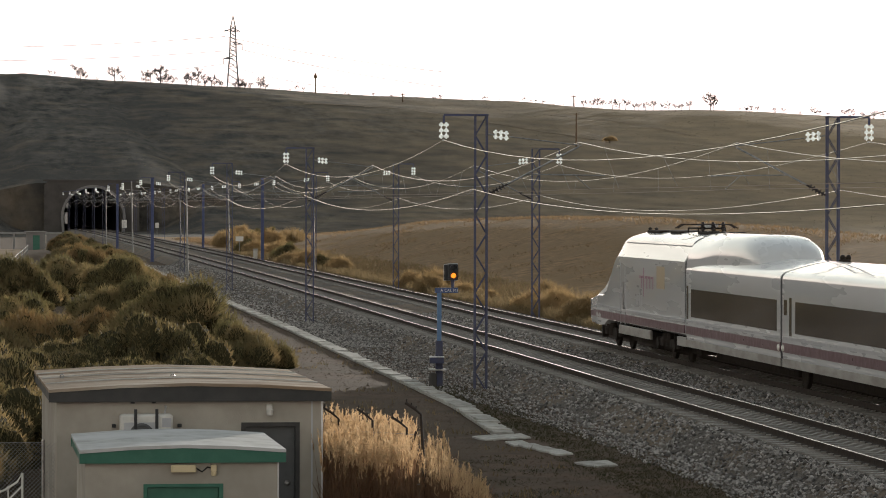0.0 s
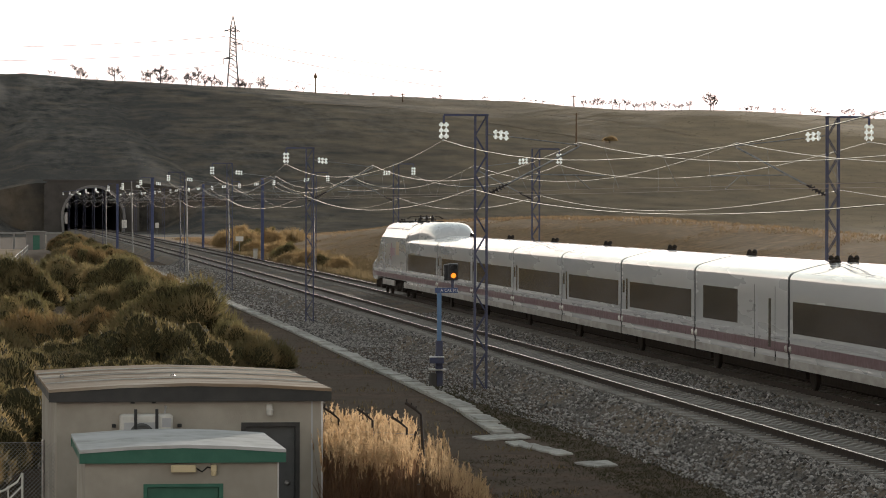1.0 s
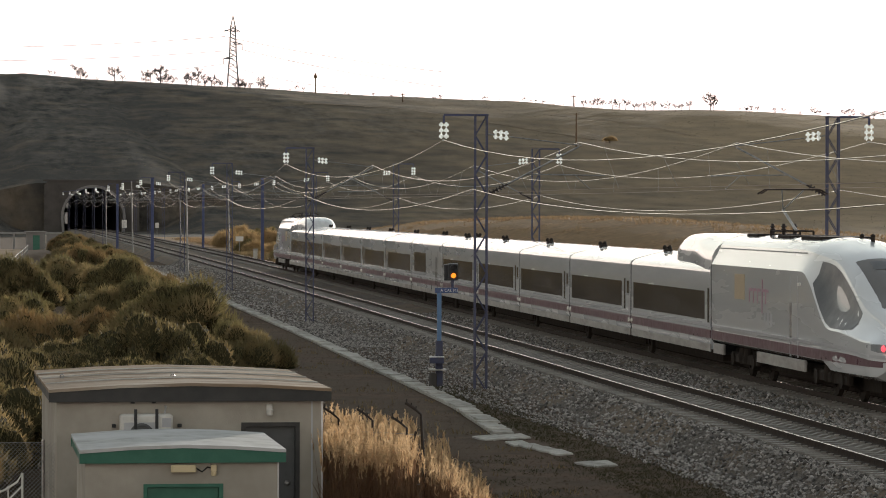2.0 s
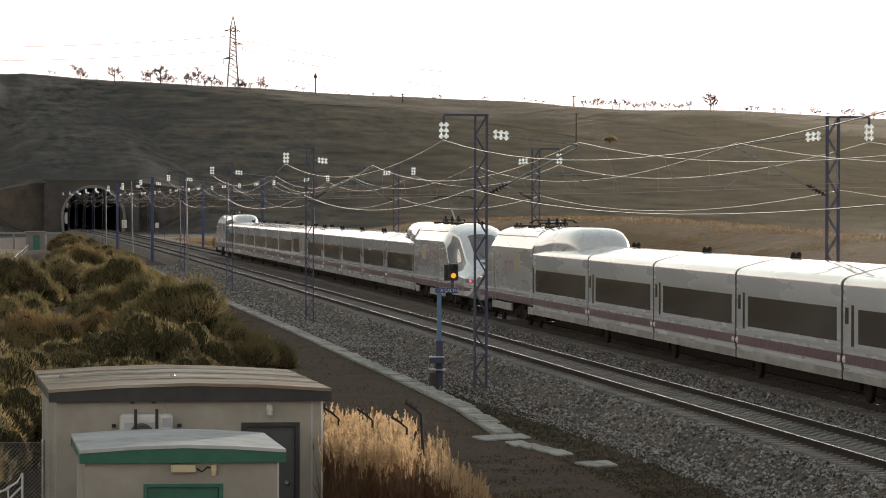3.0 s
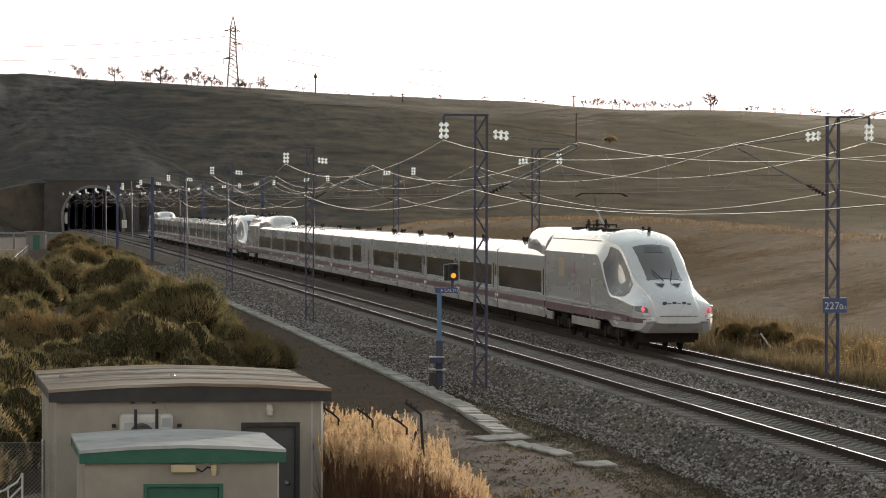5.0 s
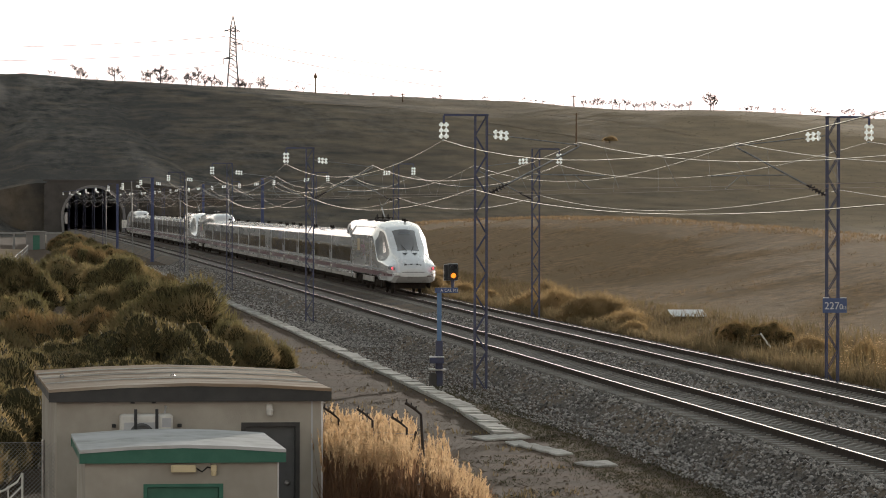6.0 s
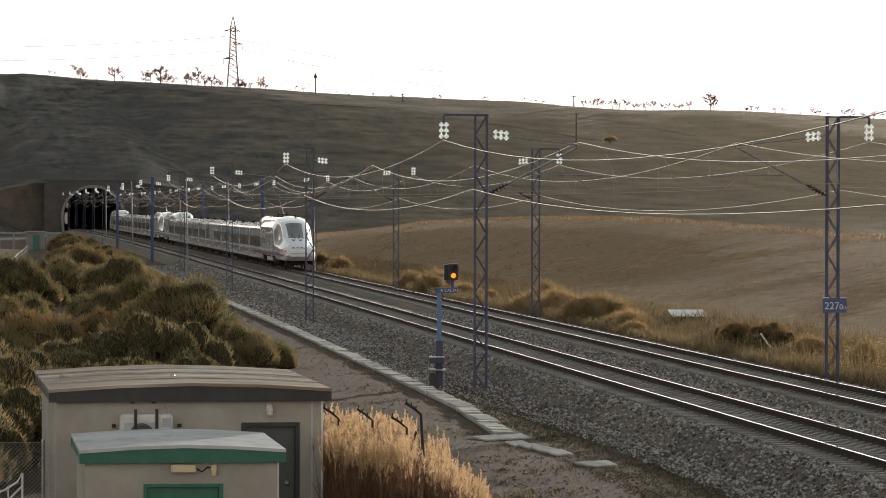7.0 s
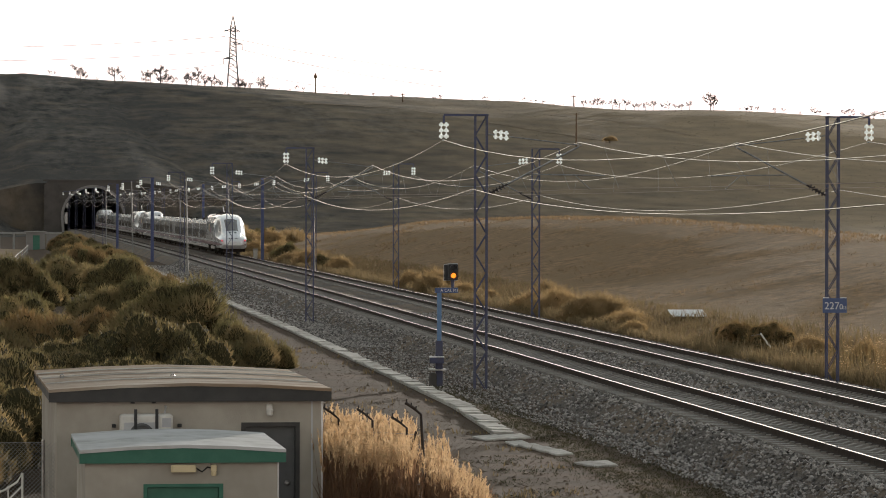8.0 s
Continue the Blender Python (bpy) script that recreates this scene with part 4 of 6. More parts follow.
# ---- huts ----
def hut_roof(x0, x1, y0, y1, z, crown, depth, over):
    """Sheet roof, a little higher along its middle, and its fascia board."""
    b = Build()
    xs = [x0, x0 + (x1 - x0) * 0.25, (x0 + x1) / 2, x0 + (x1 - x0) * 0.75, x1]
    zs = [z, z + crown * 0.7, z + crown, z + crown * 0.7, z]
    top = [(x, zz) for x, zz in zip(xs, zs)]
    low = [(x, zz - 0.05) for x, zz in zip(reversed(xs), reversed(zs))]
    b.loft([[Vector((x, y, zz)) for x, zz in top + low] for y in (y0, y0 + 0.03, y1)])
    f = Build()
    for ya, yb in ((y0 + 0.02, y0 + 0.08), (y1 - 0.08, y1 - 0.02)):
        for i in range(4):
            f.add([(xs[i], ya, zs[i] - 0.052), (xs[i + 1], ya, zs[i + 1] - 0.052), (xs[i + 1], ya, z - depth), (xs[i], ya, z - depth),
                   (xs[i], yb, zs[i] - 0.052), (xs[i + 1], yb, zs[i + 1] - 0.052), (xs[i + 1], yb, z - depth), (xs[i], yb, z - depth)],
                  [(0, 3, 2, 1), (4, 5, 6, 7), (0, 1, 5, 4), (3, 7, 6, 2), (0, 4, 7, 3), (1, 2, 6, 5)])
    for xa in (x0 + 0.02, x1 - 0.08):
        f.box(xa, xa + 0.06, y0 + 0.082, y1 - 0.082, z - depth, z - 0.052)
    return b, f


def shell(b, x0, x1, y0, y1, z0, z1, t, door):
    """Four walls with a door opening through the front one. door: x from, x to, top."""
    da, db, dz = door
    outline = [(x0, z0), (da, z0), (da, dz), (db, dz), (db, z0), (x1, z0), (x1, z1), (x0, z1)]
    b.loft([[Vector((x, y, z)) for x, z in outline] for y in (y0, y0 + t)])
    plan = [(x0, y0 + t), (x0 + t, y0 + t), (x0 + t, y1 - t), (x1 - t, y1 - t), (x1 - t, y0 + t), (x1, y0 + t), (x1, y1), (x0, y1)]
    b.loft([[Vector((x, y, z)) for x, y in reversed(plan)] for z in (z0, z1)])


def turn_about(ob, x, y, degrees):
    """Turns a thing, built in place, about an upright axis."""
    ob.matrix_basis = Matrix.Translation((x, y, 0)) @ pose(0, 0, 0, 0, 0, degrees) @ Matrix.Translation((-x, -y, 0))


def build_big_hut():
    hut = thing("equipment_hut", "pale rendered equipment hut with a flat sheet roof and dark fascia", "hut")
    x0, x1, y0, y1, zb, zt = -16.40, -11.98, 60.6, 67.4, -1.35, 1.66
    w = Build()
    shell(w, x0, x1, y0, y1, zb, zt, 0.2, (-13.34, -12.36, 1.17))
    part("wall", w, RENDERW, hut, "stained pale render")
    r, f = hut_roof(x0 - 0.14, x1 + 0.14, y0 - 0.16, y1 + 0.16, 1.74, 0.10, 0.21, 0.14)
    roof = part("roof", r, ROOFC, hut, "weathered buff roof sheet with stains")
    part("fascia", f, FASCIA, roof, "dark fascia board")
    for y in (62.3, 64.2, 66.0):
        xs = [x0 - 0.12 + (x1 - x0 + 0.24) * k / 8 for k in range(9)]
        zs = [1.745 + 0.10 * (1 - abs(k - 4) / 4) ** 0.6 for k in range(9)]
        seam = Build().loft([[Vector((x, y - 0.05, z)), Vector((x, y + 0.05, z)), Vector((x, y + 0.04, z + 0.018)), Vector((x, y - 0.04, z + 0.018))] for x, z in zip(xs, zs)])
        part("seam", seam, CONCRETE, roof, "pale roof seam")
    for x in (-16.22, -14.32):
        ring = Build().tube([(x + 0.03 * math.cos(a * 0.5236), 62.9, 1.85 + 0.03 * math.sin(a * 0.5236)) for a in range(13)], 0.012, 5)
        part("lifting_eye", ring, GALV, roof)
    # door leaf set back in its opening, with frame and lock
    d = part("door", Build().slab(-13.27, -12.43, y0 + 0.08, y0 + 0.13, zb, 1.10, 0.008), GREYDOOR, hut, "grey steel door")
    fr = Build()
    fr.box(-13.34, -13.27, y0 - 0.02, y0 + 0.15, zb, 1.10)
    fr.box(-12.43, -12.36, y0 - 0.02, y0 + 0.15, zb, 1.10)
    fr.box(-13.34, -12.36, y0 - 0.02, y0 + 0.15, 1.10, 1.17)
    part("door_frame", fr, FASCIA, hut)
    part("lock", Build().turned([(0.045, 0), (0.045, 0.02), (0.02, 0.05)], 10, Matrix.Translation((-12.56, y0 + 0.08, 0.15)) @ pose(0, 0, 0, 90, 0, 0)), GALV, d, "steel lock")
    part("corner_strip", Build().box(-12.17, -12.14, y0 - 0.012, y0 - 0.002, zb, zt), GREYLINE, hut)
    # bright strip along the right corner paints its sunlit edge
    part("edge_trim", Build().box(x1 - 0.02, x1 + 0.012, y0 - 0.014, y0 + 0.03, zb, zt - 0.06), ZINC, hut, "bright strip painted as the sunlit wall edge")
    # air conditioner
    ac = part("air_conditioner", Build().slab(-15.37, -14.50, y0 - 0.32, y0 - 0.02, 0.82, 1.33, 0.03), PLASTIC, hut, "off-white air conditioning unit")
    part("fan_grille", Build().turned([(0.21, 0), (0.21, 0.02), (0.17, 0.03), (0.16, 0.012), (0.03, 0.012), (0.02, 0.04)], 22, Matrix.Translation((-15.02, y0 - 0.325, 0.98)) @ pose(0, 0, 0, 90, 0, 0)), GREYDOOR, ac, "dark grey fan grille")
    part("vent_panel", Build().slab(-15.31, -14.74, y0 - 0.326, y0 - 0.319, 0.84, 1.20, 0.003), GREYLINE, ac, "grey slatted vent panel")
    part("unit_panel", Build().box(-14.68, -14.53, y0 - 0.326, y0 - 0.32, 1.12, 1.27), GREYLINE, ac)
    for x in (-15.12, -14.77):
        b = Build().box(x - 0.025, x + 0.025, y0 - 0.36, y0 - 0.33, 0.7, 1.42)
        b.box(x - 0.02, x + 0.02, y0 - 0.36, y0 - 0.01, 0.74, 0.78)
        part("bracket", b, BLACK, ac, "black steel bracket")
    for x, z in ((-15.46, 1.1), (-14.37, 1.1), (-15.15, 1.5), (-14.80, 1.5)):
        part("wall_plug", Build().slab(x - 0.035, x + 0.035, y0 - 0.05, y0 - 0.002, z, z + 0.06, 0.01), BLACK, hut)
    pipe = Build().tube([(-14.62, y0 - 0.05, 1.33), (-14.6, y0 - 0.04, 1.44), (-14.6, y0 + 0.02, 1.45)], 0.022, 6)
    part("pipe", pipe, GREYLINE, ac)
    lamp = Build().turned([(0.03, 0.0), (0.05, 0.02), (0.06, 0.10), (0.04, 0.13), (0.02, 0.14)], 12, Matrix.Translation((-12.87, y0 - 0.11, 1.28)))
    lamp.slab(-12.92, -12.82, y0 - 0.05, y0 - 0.002, 1.38, 1.48, 0.01)
    part("wall_lamp", lamp, PLASTIC, hut, "white bulkhead lamp")
    turn_about(hut, x0, y0, 1.6)


def build_small_hut():
    hut = thing("generator_hut", "small rendered hut with a grey roof and green fascia", "hut")
    x0, x1, y0, y1, zb, zt = -16.05, -13.15, 54.8, 58.6, -1.35, 1.05
    w = Build()
    shell(w, x0, x1, y0, y1, zb, zt, 0.15, (-15.18, -13.98, 0.60))
    part("wall", w, RENDERW, hut, "pale render with damp stains")
    r, f = hut_roof(x0 - 0.09, x1 + 0.11, y0 - 0.12, y1 + 0.12, 1.12, 0.075, 0.20, 0.1)
    roof = part("roof", r, mat("grey_roof_sheet", (0.46, 0.45, 0.43), 0.8, color2=(0.34, 0.33, 0.31), scale=2.5, color3=(0.5, 0.49, 0.48), scale3=1, bump=0.006, bump_scale=9), hut, "weathered grey roof sheet")
    part("fascia", f, GREEN, roof, "dark green fascia board")
    d = part("door", Build().slab(-15.12, -14.04, y0 + 0.05, y0 + 0.09, zb, 0.55, 0.008), GREEN, hut, "dark green steel door")
    fr = Build()
    fr.box(-15.18, -15.12, y0 - 0.015, y0 + 0.1, zb, 0.55)
    fr.box(-14.04, -13.98, y0 - 0.015, y0 + 0.1, zb, 0.55)
    fr.box(-15.18, -13.98, y0 - 0.015, y0 + 0.1, 0.55, 0.60)
    part("door_frame", fr, GREEN, hut)
    # sunlit right edge of the wall, put in as a bright strip
    part("corner_trim", Build().box(x1 - 0.01, x1 + 0.012, y0 - 0.012, y0 + 0.03, zb, 0.92), ZINC, hut, "bright strip painted as the sunlit wall edge")
    part("strip_lamp", Build().slab(-14.77, -14.39, y0 - 0.10, y0 - 0.002, 0.78, 0.89, 0.02), CREAM, hut, "cream strip lamp cover")
    sn = Build().slab(-14.17, -14.08, y0 - 0.09, y0 - 0.002, 0.79, 0.89, 0.015)
    sn.turned([(0.035, 0.72), (0.045, 0.76), (0.03, 0.79)], 10, Matrix.Translation((-14.125, y0 - 0.05, 0)))
    part("sensor", sn, CREAM, hut, "cream movement sensor")
    turn_about(hut, x0, y0, 0.9)
    part("cable", Build().tube([(-14.39, y0 - 0.02, 0.84), (-14.3, y0 - 0.015, 0.78), (-14.22, y0 - 0.015, 0.85), (-14.17, y0 - 0.02, 0.84)], 0.012, 5), BLACK, hut)


def build_fences():
    # mesh fence beside the huts
    f = thing("mesh_fence", "chain-link fence on steel posts beside the hut", "fence")
    ya, zb, zt = 61.5, -1.3, 0.80
    wires = Build()
    step = 0.07
    x = -18.6
    while x < -16.6:
        for s in (-1, 1):
            if s > 0:
                wires.tube([(x, ya, zt - 1.0), (x + 1.0, ya, zt)], 0.004, 3)
            else:
                wires.tube([(x, ya + 0.006, zt), (x + 1.0, ya + 0.006, zt - 1.0)], 0.004, 3)
        x += step
    tagged(part("mesh", wires, GALV, f, "galvanised wire mesh"), kind="stuff")
    part("top_wire", Build().tube([(-19, ya, zt), (-16.6, ya, zt)], 0.006, 4), GALV, f)
    for x in (-18.8, -16.62):
        part("post", Build().tube([(x, ya, zb - 0.2), (x, ya, zt + 0.05)], 0.03, 8), GALV, f)
    # posts with cranked tops among the reeds
    g = thing("post_fence", "rusty steel fence posts with cranked tops and strained wires", "fence")
    posts = ((-12.02, 62.4, 1.22, 0.0), (-11.52, 62.8, 1.10, 0.02), (-10.95, 62.6, 1.08, 0.0), (-10.42, 62.0, 0.98, 0.02), (-10.22, 61.6, 1.24, 0.08))
    for x, y, z, lean in posts:
        b = Build().tube([(x + lean * 2, y, -1.5), (x, y, z), (x - 0.13, y, z + 0.11), (x - 0.27, y, z + 0.2)], 0.02 if lean < 0.05 else 0.026, 8)
        for k in range(3):
            b.tube([(x - 0.09 - 0.08 * k, y, z + 0.08 + 0.06 * k), (x - 0.08 - 0.08 * k, y, z + 0.14 + 0.06 * k)], 0.012, 5)
        part("post", b, RUST, g, "rusty cranked post")
    part("brace", Build().tube([(-10.3, 61.6, 0.95), (-10.75, 61.5, -0.4), (-10.95, 61.45, -1.3)], 0.022, 6), RUST, g)
    for k in range(5):
        w = Build()
        for p, q in zip(posts[:-1], posts[1:]):
            w.tube([(p[0], p[1], -0.8 + 0.42 * k), (q[0], q[1], -0.8 + 0.42 * k)], 0.005, 3)
        part("wire", w, GALV, g)
    # bent white gate
    h = thing("gate", "white tubular steel gate with a curved top", "gate")
    y = 57.0
    top = [(-18.4, y, 0.18), (-17.5, y, 0.26), (-17.24, y, 0.36), (-17.06, y, 0.48), (-16.98, y, 0.62)]
    part("gate_frame", Build().tube(top + [(-16.98, y, -1.3)], 0.02, 6), PLASTIC, h)
    for dx in (0.22, 0.5, 0.8, 1.1):
        part("bar", Build().tube([(-16.98 - dx, y, -1.3), (-16.98 - dx, y, 0.50 - dx * 0.35)], 0.012, 6), PLASTIC, h)
    part("cross_bar", Build().tube([(-16.98, y, 0.42), (-17.74, y, -0.35)], 0.014, 6), PLASTIC, h)


def build_signal():
    s = thing("railway_signal", "blue dwarf railway signal showing a yellow aspect", "signal", Matrix.Translation(at_line(109.5, -4.3, -0.68)))
    part("footing", Build().slab(-0.25, -0.06, -0.2, 0.2, -0.3, 0.42, 0.03), PORTAL, s, "concrete footing")
    part("lower_post", Build().slab(-0.07, 0.13, -0.10, 0.10, 0.0, 1.40, 0.01), BLUE, s)
    part("upper_post", Build().slab(-0.035, 0.095, -0.065, 0.065, 1.40, 2.9, 0.01), mat("light_blue_paint", (0.10, 0.19, 0.33), 0.45, color2=(0.09, 0.16, 0.28), scale=5), s, "light blue post")
    part("step_plate", Build().slab(-0.27, 0.26, -0.3, 0.3, 0.50, 0.54, 0.01), GALV, s)
    bx = part("junction_box", Build().slab(-0.28, 0.14, -0.34, -0.13, 0.72, 0.90, 0.02), BLUE, s)
    part("box_lid", Build().slab(-0.30, 0.16, -0.36, -0.11, 0.90, 0.93, 0.01), ZINC, bx, "bright metal lid")
    arm = part("arm", Build().slab(-0.10, 0.60, -0.08, 0.08, 2.84, 3.0, 0.01), SIGN_BLUE, s, "blue name plate arm")
    letters("lettering", "A CAL M1", 0.125, SIGN_WHITE, arm, Matrix.Translation((0.33, -0.085, 2.92)) @ pose(0, 0, 0, 90, 0, 0))
    part("head_post", Build().tube([(0.44, 0, 3.0), (0.44, 0, 3.26)], 0.05, 8), BLUE, s)
    head = part("lamp_housing", Build().slab(0.30, 0.60, -0.12, 0.16, 3.24, 3.72, 0.03), BLACK, s, "black lamp housing")
    part("backplate", Build().slab(0.19, 0.59, 0.10, 0.13, 3.22, 3.70, 0.01), BLACK, head)
    rim = Build()
    for a, b2 in (((0.185, 3.215), (0.595, 3.215)), ((0.595, 3.215), (0.605, 3.73)), ((0.605, 3.73), (0.30, 3.735)), ((0.185, 3.215), (0.185, 3.70)), ((0.185, 3.70), (0.30, 3.70))):
        rim.tube([(a[0], 0.135, a[1]), (b2[0], 0.135, b2[1])], 0.008, 4)
    part("edge", rim, ZINC, head, "bright thin metal edge")
    for z, m, lab in ((3.37, AMBER, "glowing amber lens"), (3.59, BLACK, "dark lens")):
        part("lens", Build().turned([(0.0, -0.02), (0.078, 0.0), (0.072, 0.03), (0.0, 0.05)], 18, Matrix.Translation((0.45, -0.115, z)) @ pose(0, 0, 0, 90, 0, 0)), m, head, lab, True)
        hood = Build()
        rr = [[Vector((0.45 + 0.115 * math.cos(a), yy, z + 0.115 * math.sin(a))) for a in [math.pi * k / 8 for k in range(9)]] for yy in (-0.12, -0.26)]
        hood.loft(rr, False, False)
        part("hood", hood, BLACK, head)


def build_km_sign():
    y, x = MAST_Y[1] - 0.28, FAR_X
    s = thing("distance_sign", "blue enamel distance sign with white digits fixed to a mast", "sign", Matrix.Translation(at_line(y, x, 0)))
    p = part("panel", Build().slab(-0.36, 0.38, -0.03, 0.0, 1.60, 2.04, 0.008), SIGN_BLUE, s)
    letters("digits", "227", 0.31, SIGN_WHITE, p, Matrix.Translation((-0.08, -0.034, 1.80)) @ pose(0, 0, 0, 90, 0, 0))
    letters("digits", "0", 0.23, SIGN_WHITE, p, Matrix.Translation((0.205, -0.034, 1.775)) @ pose(0, 0, 0, 90, 0, 0))
    letters("digits", "63", 0.13, SIGN_WHITE, p, Matrix.Translation((0.305, -0.034, 1.745)) @ pose(0, 0, 0, 90, 0, 0))
    for xx in (-0.26, 0.28):
        part("clip", Build().slab(xx - 0.09, xx + 0.09, -0.04, 0.02, 2.04, 2.065, 0.004), ZINC, s, "bright metal clip")
    part("strap", Build().box(-0.22, 0.22, 0.001, 0.14, 1.78, 1.84), GALV, s)


def build_far_side():
    # low sheet-roofed shelter on the bank
    x, y = 13.8, 165.0
    z = ground_z(x, y)
    s = thing("shelter", "low brown shelter with a corrugated metal roof in the grass", "shelter", Matrix.Translation((x, y, z)))
    w = Build()
    w.box(-0.72, -0.62, -0.6, 0.6, -0.3, 0.14)
    w.box(0.62, 0.72, -0.6, 0.6, -0.3, 0.14)
    w.box(-0.62, 0.62, -0.55, -0.45, -0.3, 0.12)
    w.box(-0.62, 0.62, 0.5, 0.6, -0.3, 0.3)
    part("wall", w, WOOD, s, "weathered brown boards")
    r = Build()
    rows = []
    for yy, zz in ((-0.75, 0.15), (0.75, 0.42)):
        rows.append([Vector((-0.82 + 0.041 * k, yy, zz + (0.02 if k % 2 else -0.02))) for k in range(41)])
    rows2 = [[p - Vector((0, 0, 0.012)) for p in q] for q in rows]
    r.loft(rows, False, False)
    r.loft([list(reversed(q)) for q in rows2], False, False)
    part("roof", r, ZINC, s, "corrugated zinc sheet")
    # pale leaning pipe
    x, y = 11.0, 135.0
    z = ground_z(x, y)
    p = thing("marker_pipe", "pale leaning plastic pipe standing in the grass", "pipe", Matrix.Translation((x, y, z)))
    part("tube", Build().tube([(-0.05, 0, 0.7), (0.36, 0, 0.12), (0.44, 0, -0.1)], 0.035, 8), PLASTIC, p)
    part("wire", Build().tube([(-0.4, 0, 0.62), (-0.05, 0, 0.66), (0.3, 0.02, 0.3)], 0.008, 4), GALV, p)
    # cabinet by the far track
    c = thing("trackside_cabinet", "small grey trackside cabinet", "cabinet", Matrix.Translation(at_line(380, 8.6, -0.7)))
    part("body", Build().slab(-0.22, 0.22, -0.2, 0.2, 0, 0.95, 0.03), CONCRETE, c)
    part("cap", Build().slab(-0.26, 0.26, -0.24, 0.24, 0.95, 1.02, 0.02), CONCRETE, c)


def build_left_distance():
    # small hut, parapet and fence at the head of the side road
    y = 488.0
    c = at_line(y, -13.0, 0)
    z = ground_z(c.x, c.y)
    h = thing("signal_hut", "small pale hut with a flat roof near the tunnel", "hut", Matrix.Translation((c.x, y, z)))
    w = Build()
    shell(w, -1.25, 1.25, -1.2, 1.2, -0.3, 2.35, 0.15, (-0.35, 0.55, 1.95))
    part("wall", w, LINING, h)
    part("roof", Build().slab(-1.45, 1.45, -1.4, 1.4, 2.35, 2.5, 0.03), POLE_GREY, h)
    part("door", Build().slab(-0.35, 0.55, -1.12, -1.07, -0.2, 1.95, 0.01), GREEN, h, "dark green door")
    p = thing("parapet", "pale concrete parapet wall near the tunnel", "wall", Matrix.Translation((c.x, y + 14, z)), kind="structure")
    part("parapet_wall", Build().slab(1.6, 3.6, -0.2, 0.2, -0.6, 2.0, 0.03), LINING, p)
    part("parapet_cap", Build().slab(-9.1, 3.7, -0.28, 0.28, 2.02, 2.25, 0.03), POLE_GREY, p)
    for k in range(6):
        part("parapet_post", Build().slab(-9.0 + 2 * k, -8.7 + 2 * k, -0.15, 0.15, -0.6, 2.015, 0.02), POLE_GREY, p)
    f = thing("rail_fence", "pale steel rail fence along the side road", "fence")
    yy = [300 + 14 * k for k in range(12)]
    pts = [at_line(v, -17.6 + 0.021 * (v - 300), 0) for v in yy]
    pts = [Vector((q.x, q.y, ground_z(q.x, q.y))) for q in pts]
    for q in pts:
        part("post", Build().box(q.x - 0.06, q.x + 0.06, q.y - 0.06, q.y + 0.06, q.z - 0.3, q.z + 1.1), POLE_GREY, f)
    part("rail", Build().tube([q + Vector((0, 0, 1.0)) for q in pts], 0.04, 6), POLE_GREY, f)
    part("rail", Build().tube([q + Vector((0, 0, 0.55)) for q in pts], 0.04, 6), POLE_GREY, f)
    yard = Build()
    n, rows = 12, 14
    for j in range(rows + 1):
        for i in range(n + 1):
            v = 408 + 90 * j / rows
            q = at_line(v, -21 + 6.2 * i / n + 0.5 * nz(v, i, 0.2), 0)
            yard.v.append((q.x, q.y, ground_z(q.x, q.y) + 0.05))
    for j in range(rows):
        for i in range(n):
            yard.f.append((j * (n + 1) + i, j * (n + 1) + i + 1, (j + 1) * (n + 1) + i + 1, (j + 1) * (n + 1) + i))
    tagged(part("dirt_yard", yard, mat("pale_yard_earth", (0.30, 0.22, 0.14), 0.95, color2=(0.20, 0.15, 0.10), scale=0.5), None, "", True), "pale dirt yard beside the small hut", "dirt yard", kind="structure")
    # white marker boards and cases by the tunnel mouth
    for xx, yy2, w2, h2, zz in ((-6.6, 560.0, 0.45, 0.9, 0.2), (10.3, 640.0, 0.6, 0.9, 1.6), (9.6, 420.0, 0.9, 0.55, 1.4), (8.4, 735.0, 1.0, 1.6, 1.0)):
        q = at_line(yy2, xx, ground_z(bend(yy2) + xx, yy2))
        b = thing("marker_board", "small white marker board on a post by the line", "marker", Matrix.Translation(q), group="marker boards")
        part("post", Build().tube([(0, 0.05, -0.3), (0, 0.05, zz + h2)], 0.04, 6), GALV, b)
        part("board", Build().slab(-w2 / 2, w2 / 2, -0.02, 0.02, zz, zz + h2, 0.005), PLASTIC, b)
    # pale equipment on the tunnel's side wall, which also stands for the wall's lit patches
    for k, (dy, zz, hh) in enumerate(((6, 1.0, 2.4), (18, 1.2, 1.7), (32, 2.0, 1.4), (10, 4.2, 1.2))):
        q = Vector((TUNNEL.x - 5.55 + (0.25 if zz > 4 else 0), PORTAL_Y + dy, zz))
        e = thing("wall_cabinet", "pale equipment cabinet, also standing for the lit tunnel wall", "cabinet", Matrix.Translation(q), group="tunnel wall cabinets")
        part("body", Build().slab(-0.3, 0.3, -1.2, 1.2, 0, hh, 0.04), PLASTIC, e)
        part("door_panel", Build().slab(-0.22, 0.22, -1.24, -1.205, 0.1, hh - 0.1, 0.01), ZINC, e)


build_big_hut()
build_small_hut()
build_fences()
build_signal()
build_km_sign()
build_far_side()
build_left_distance()


# ---- pylon and poles on the ridge ----
def ridge_point(across, y):
    """A place on the hill: across is the slope sideways seen from the bridge, y the distance."""
    x = EYE.x + across * y
    return Vector((x, y, ground_z(x, y)))


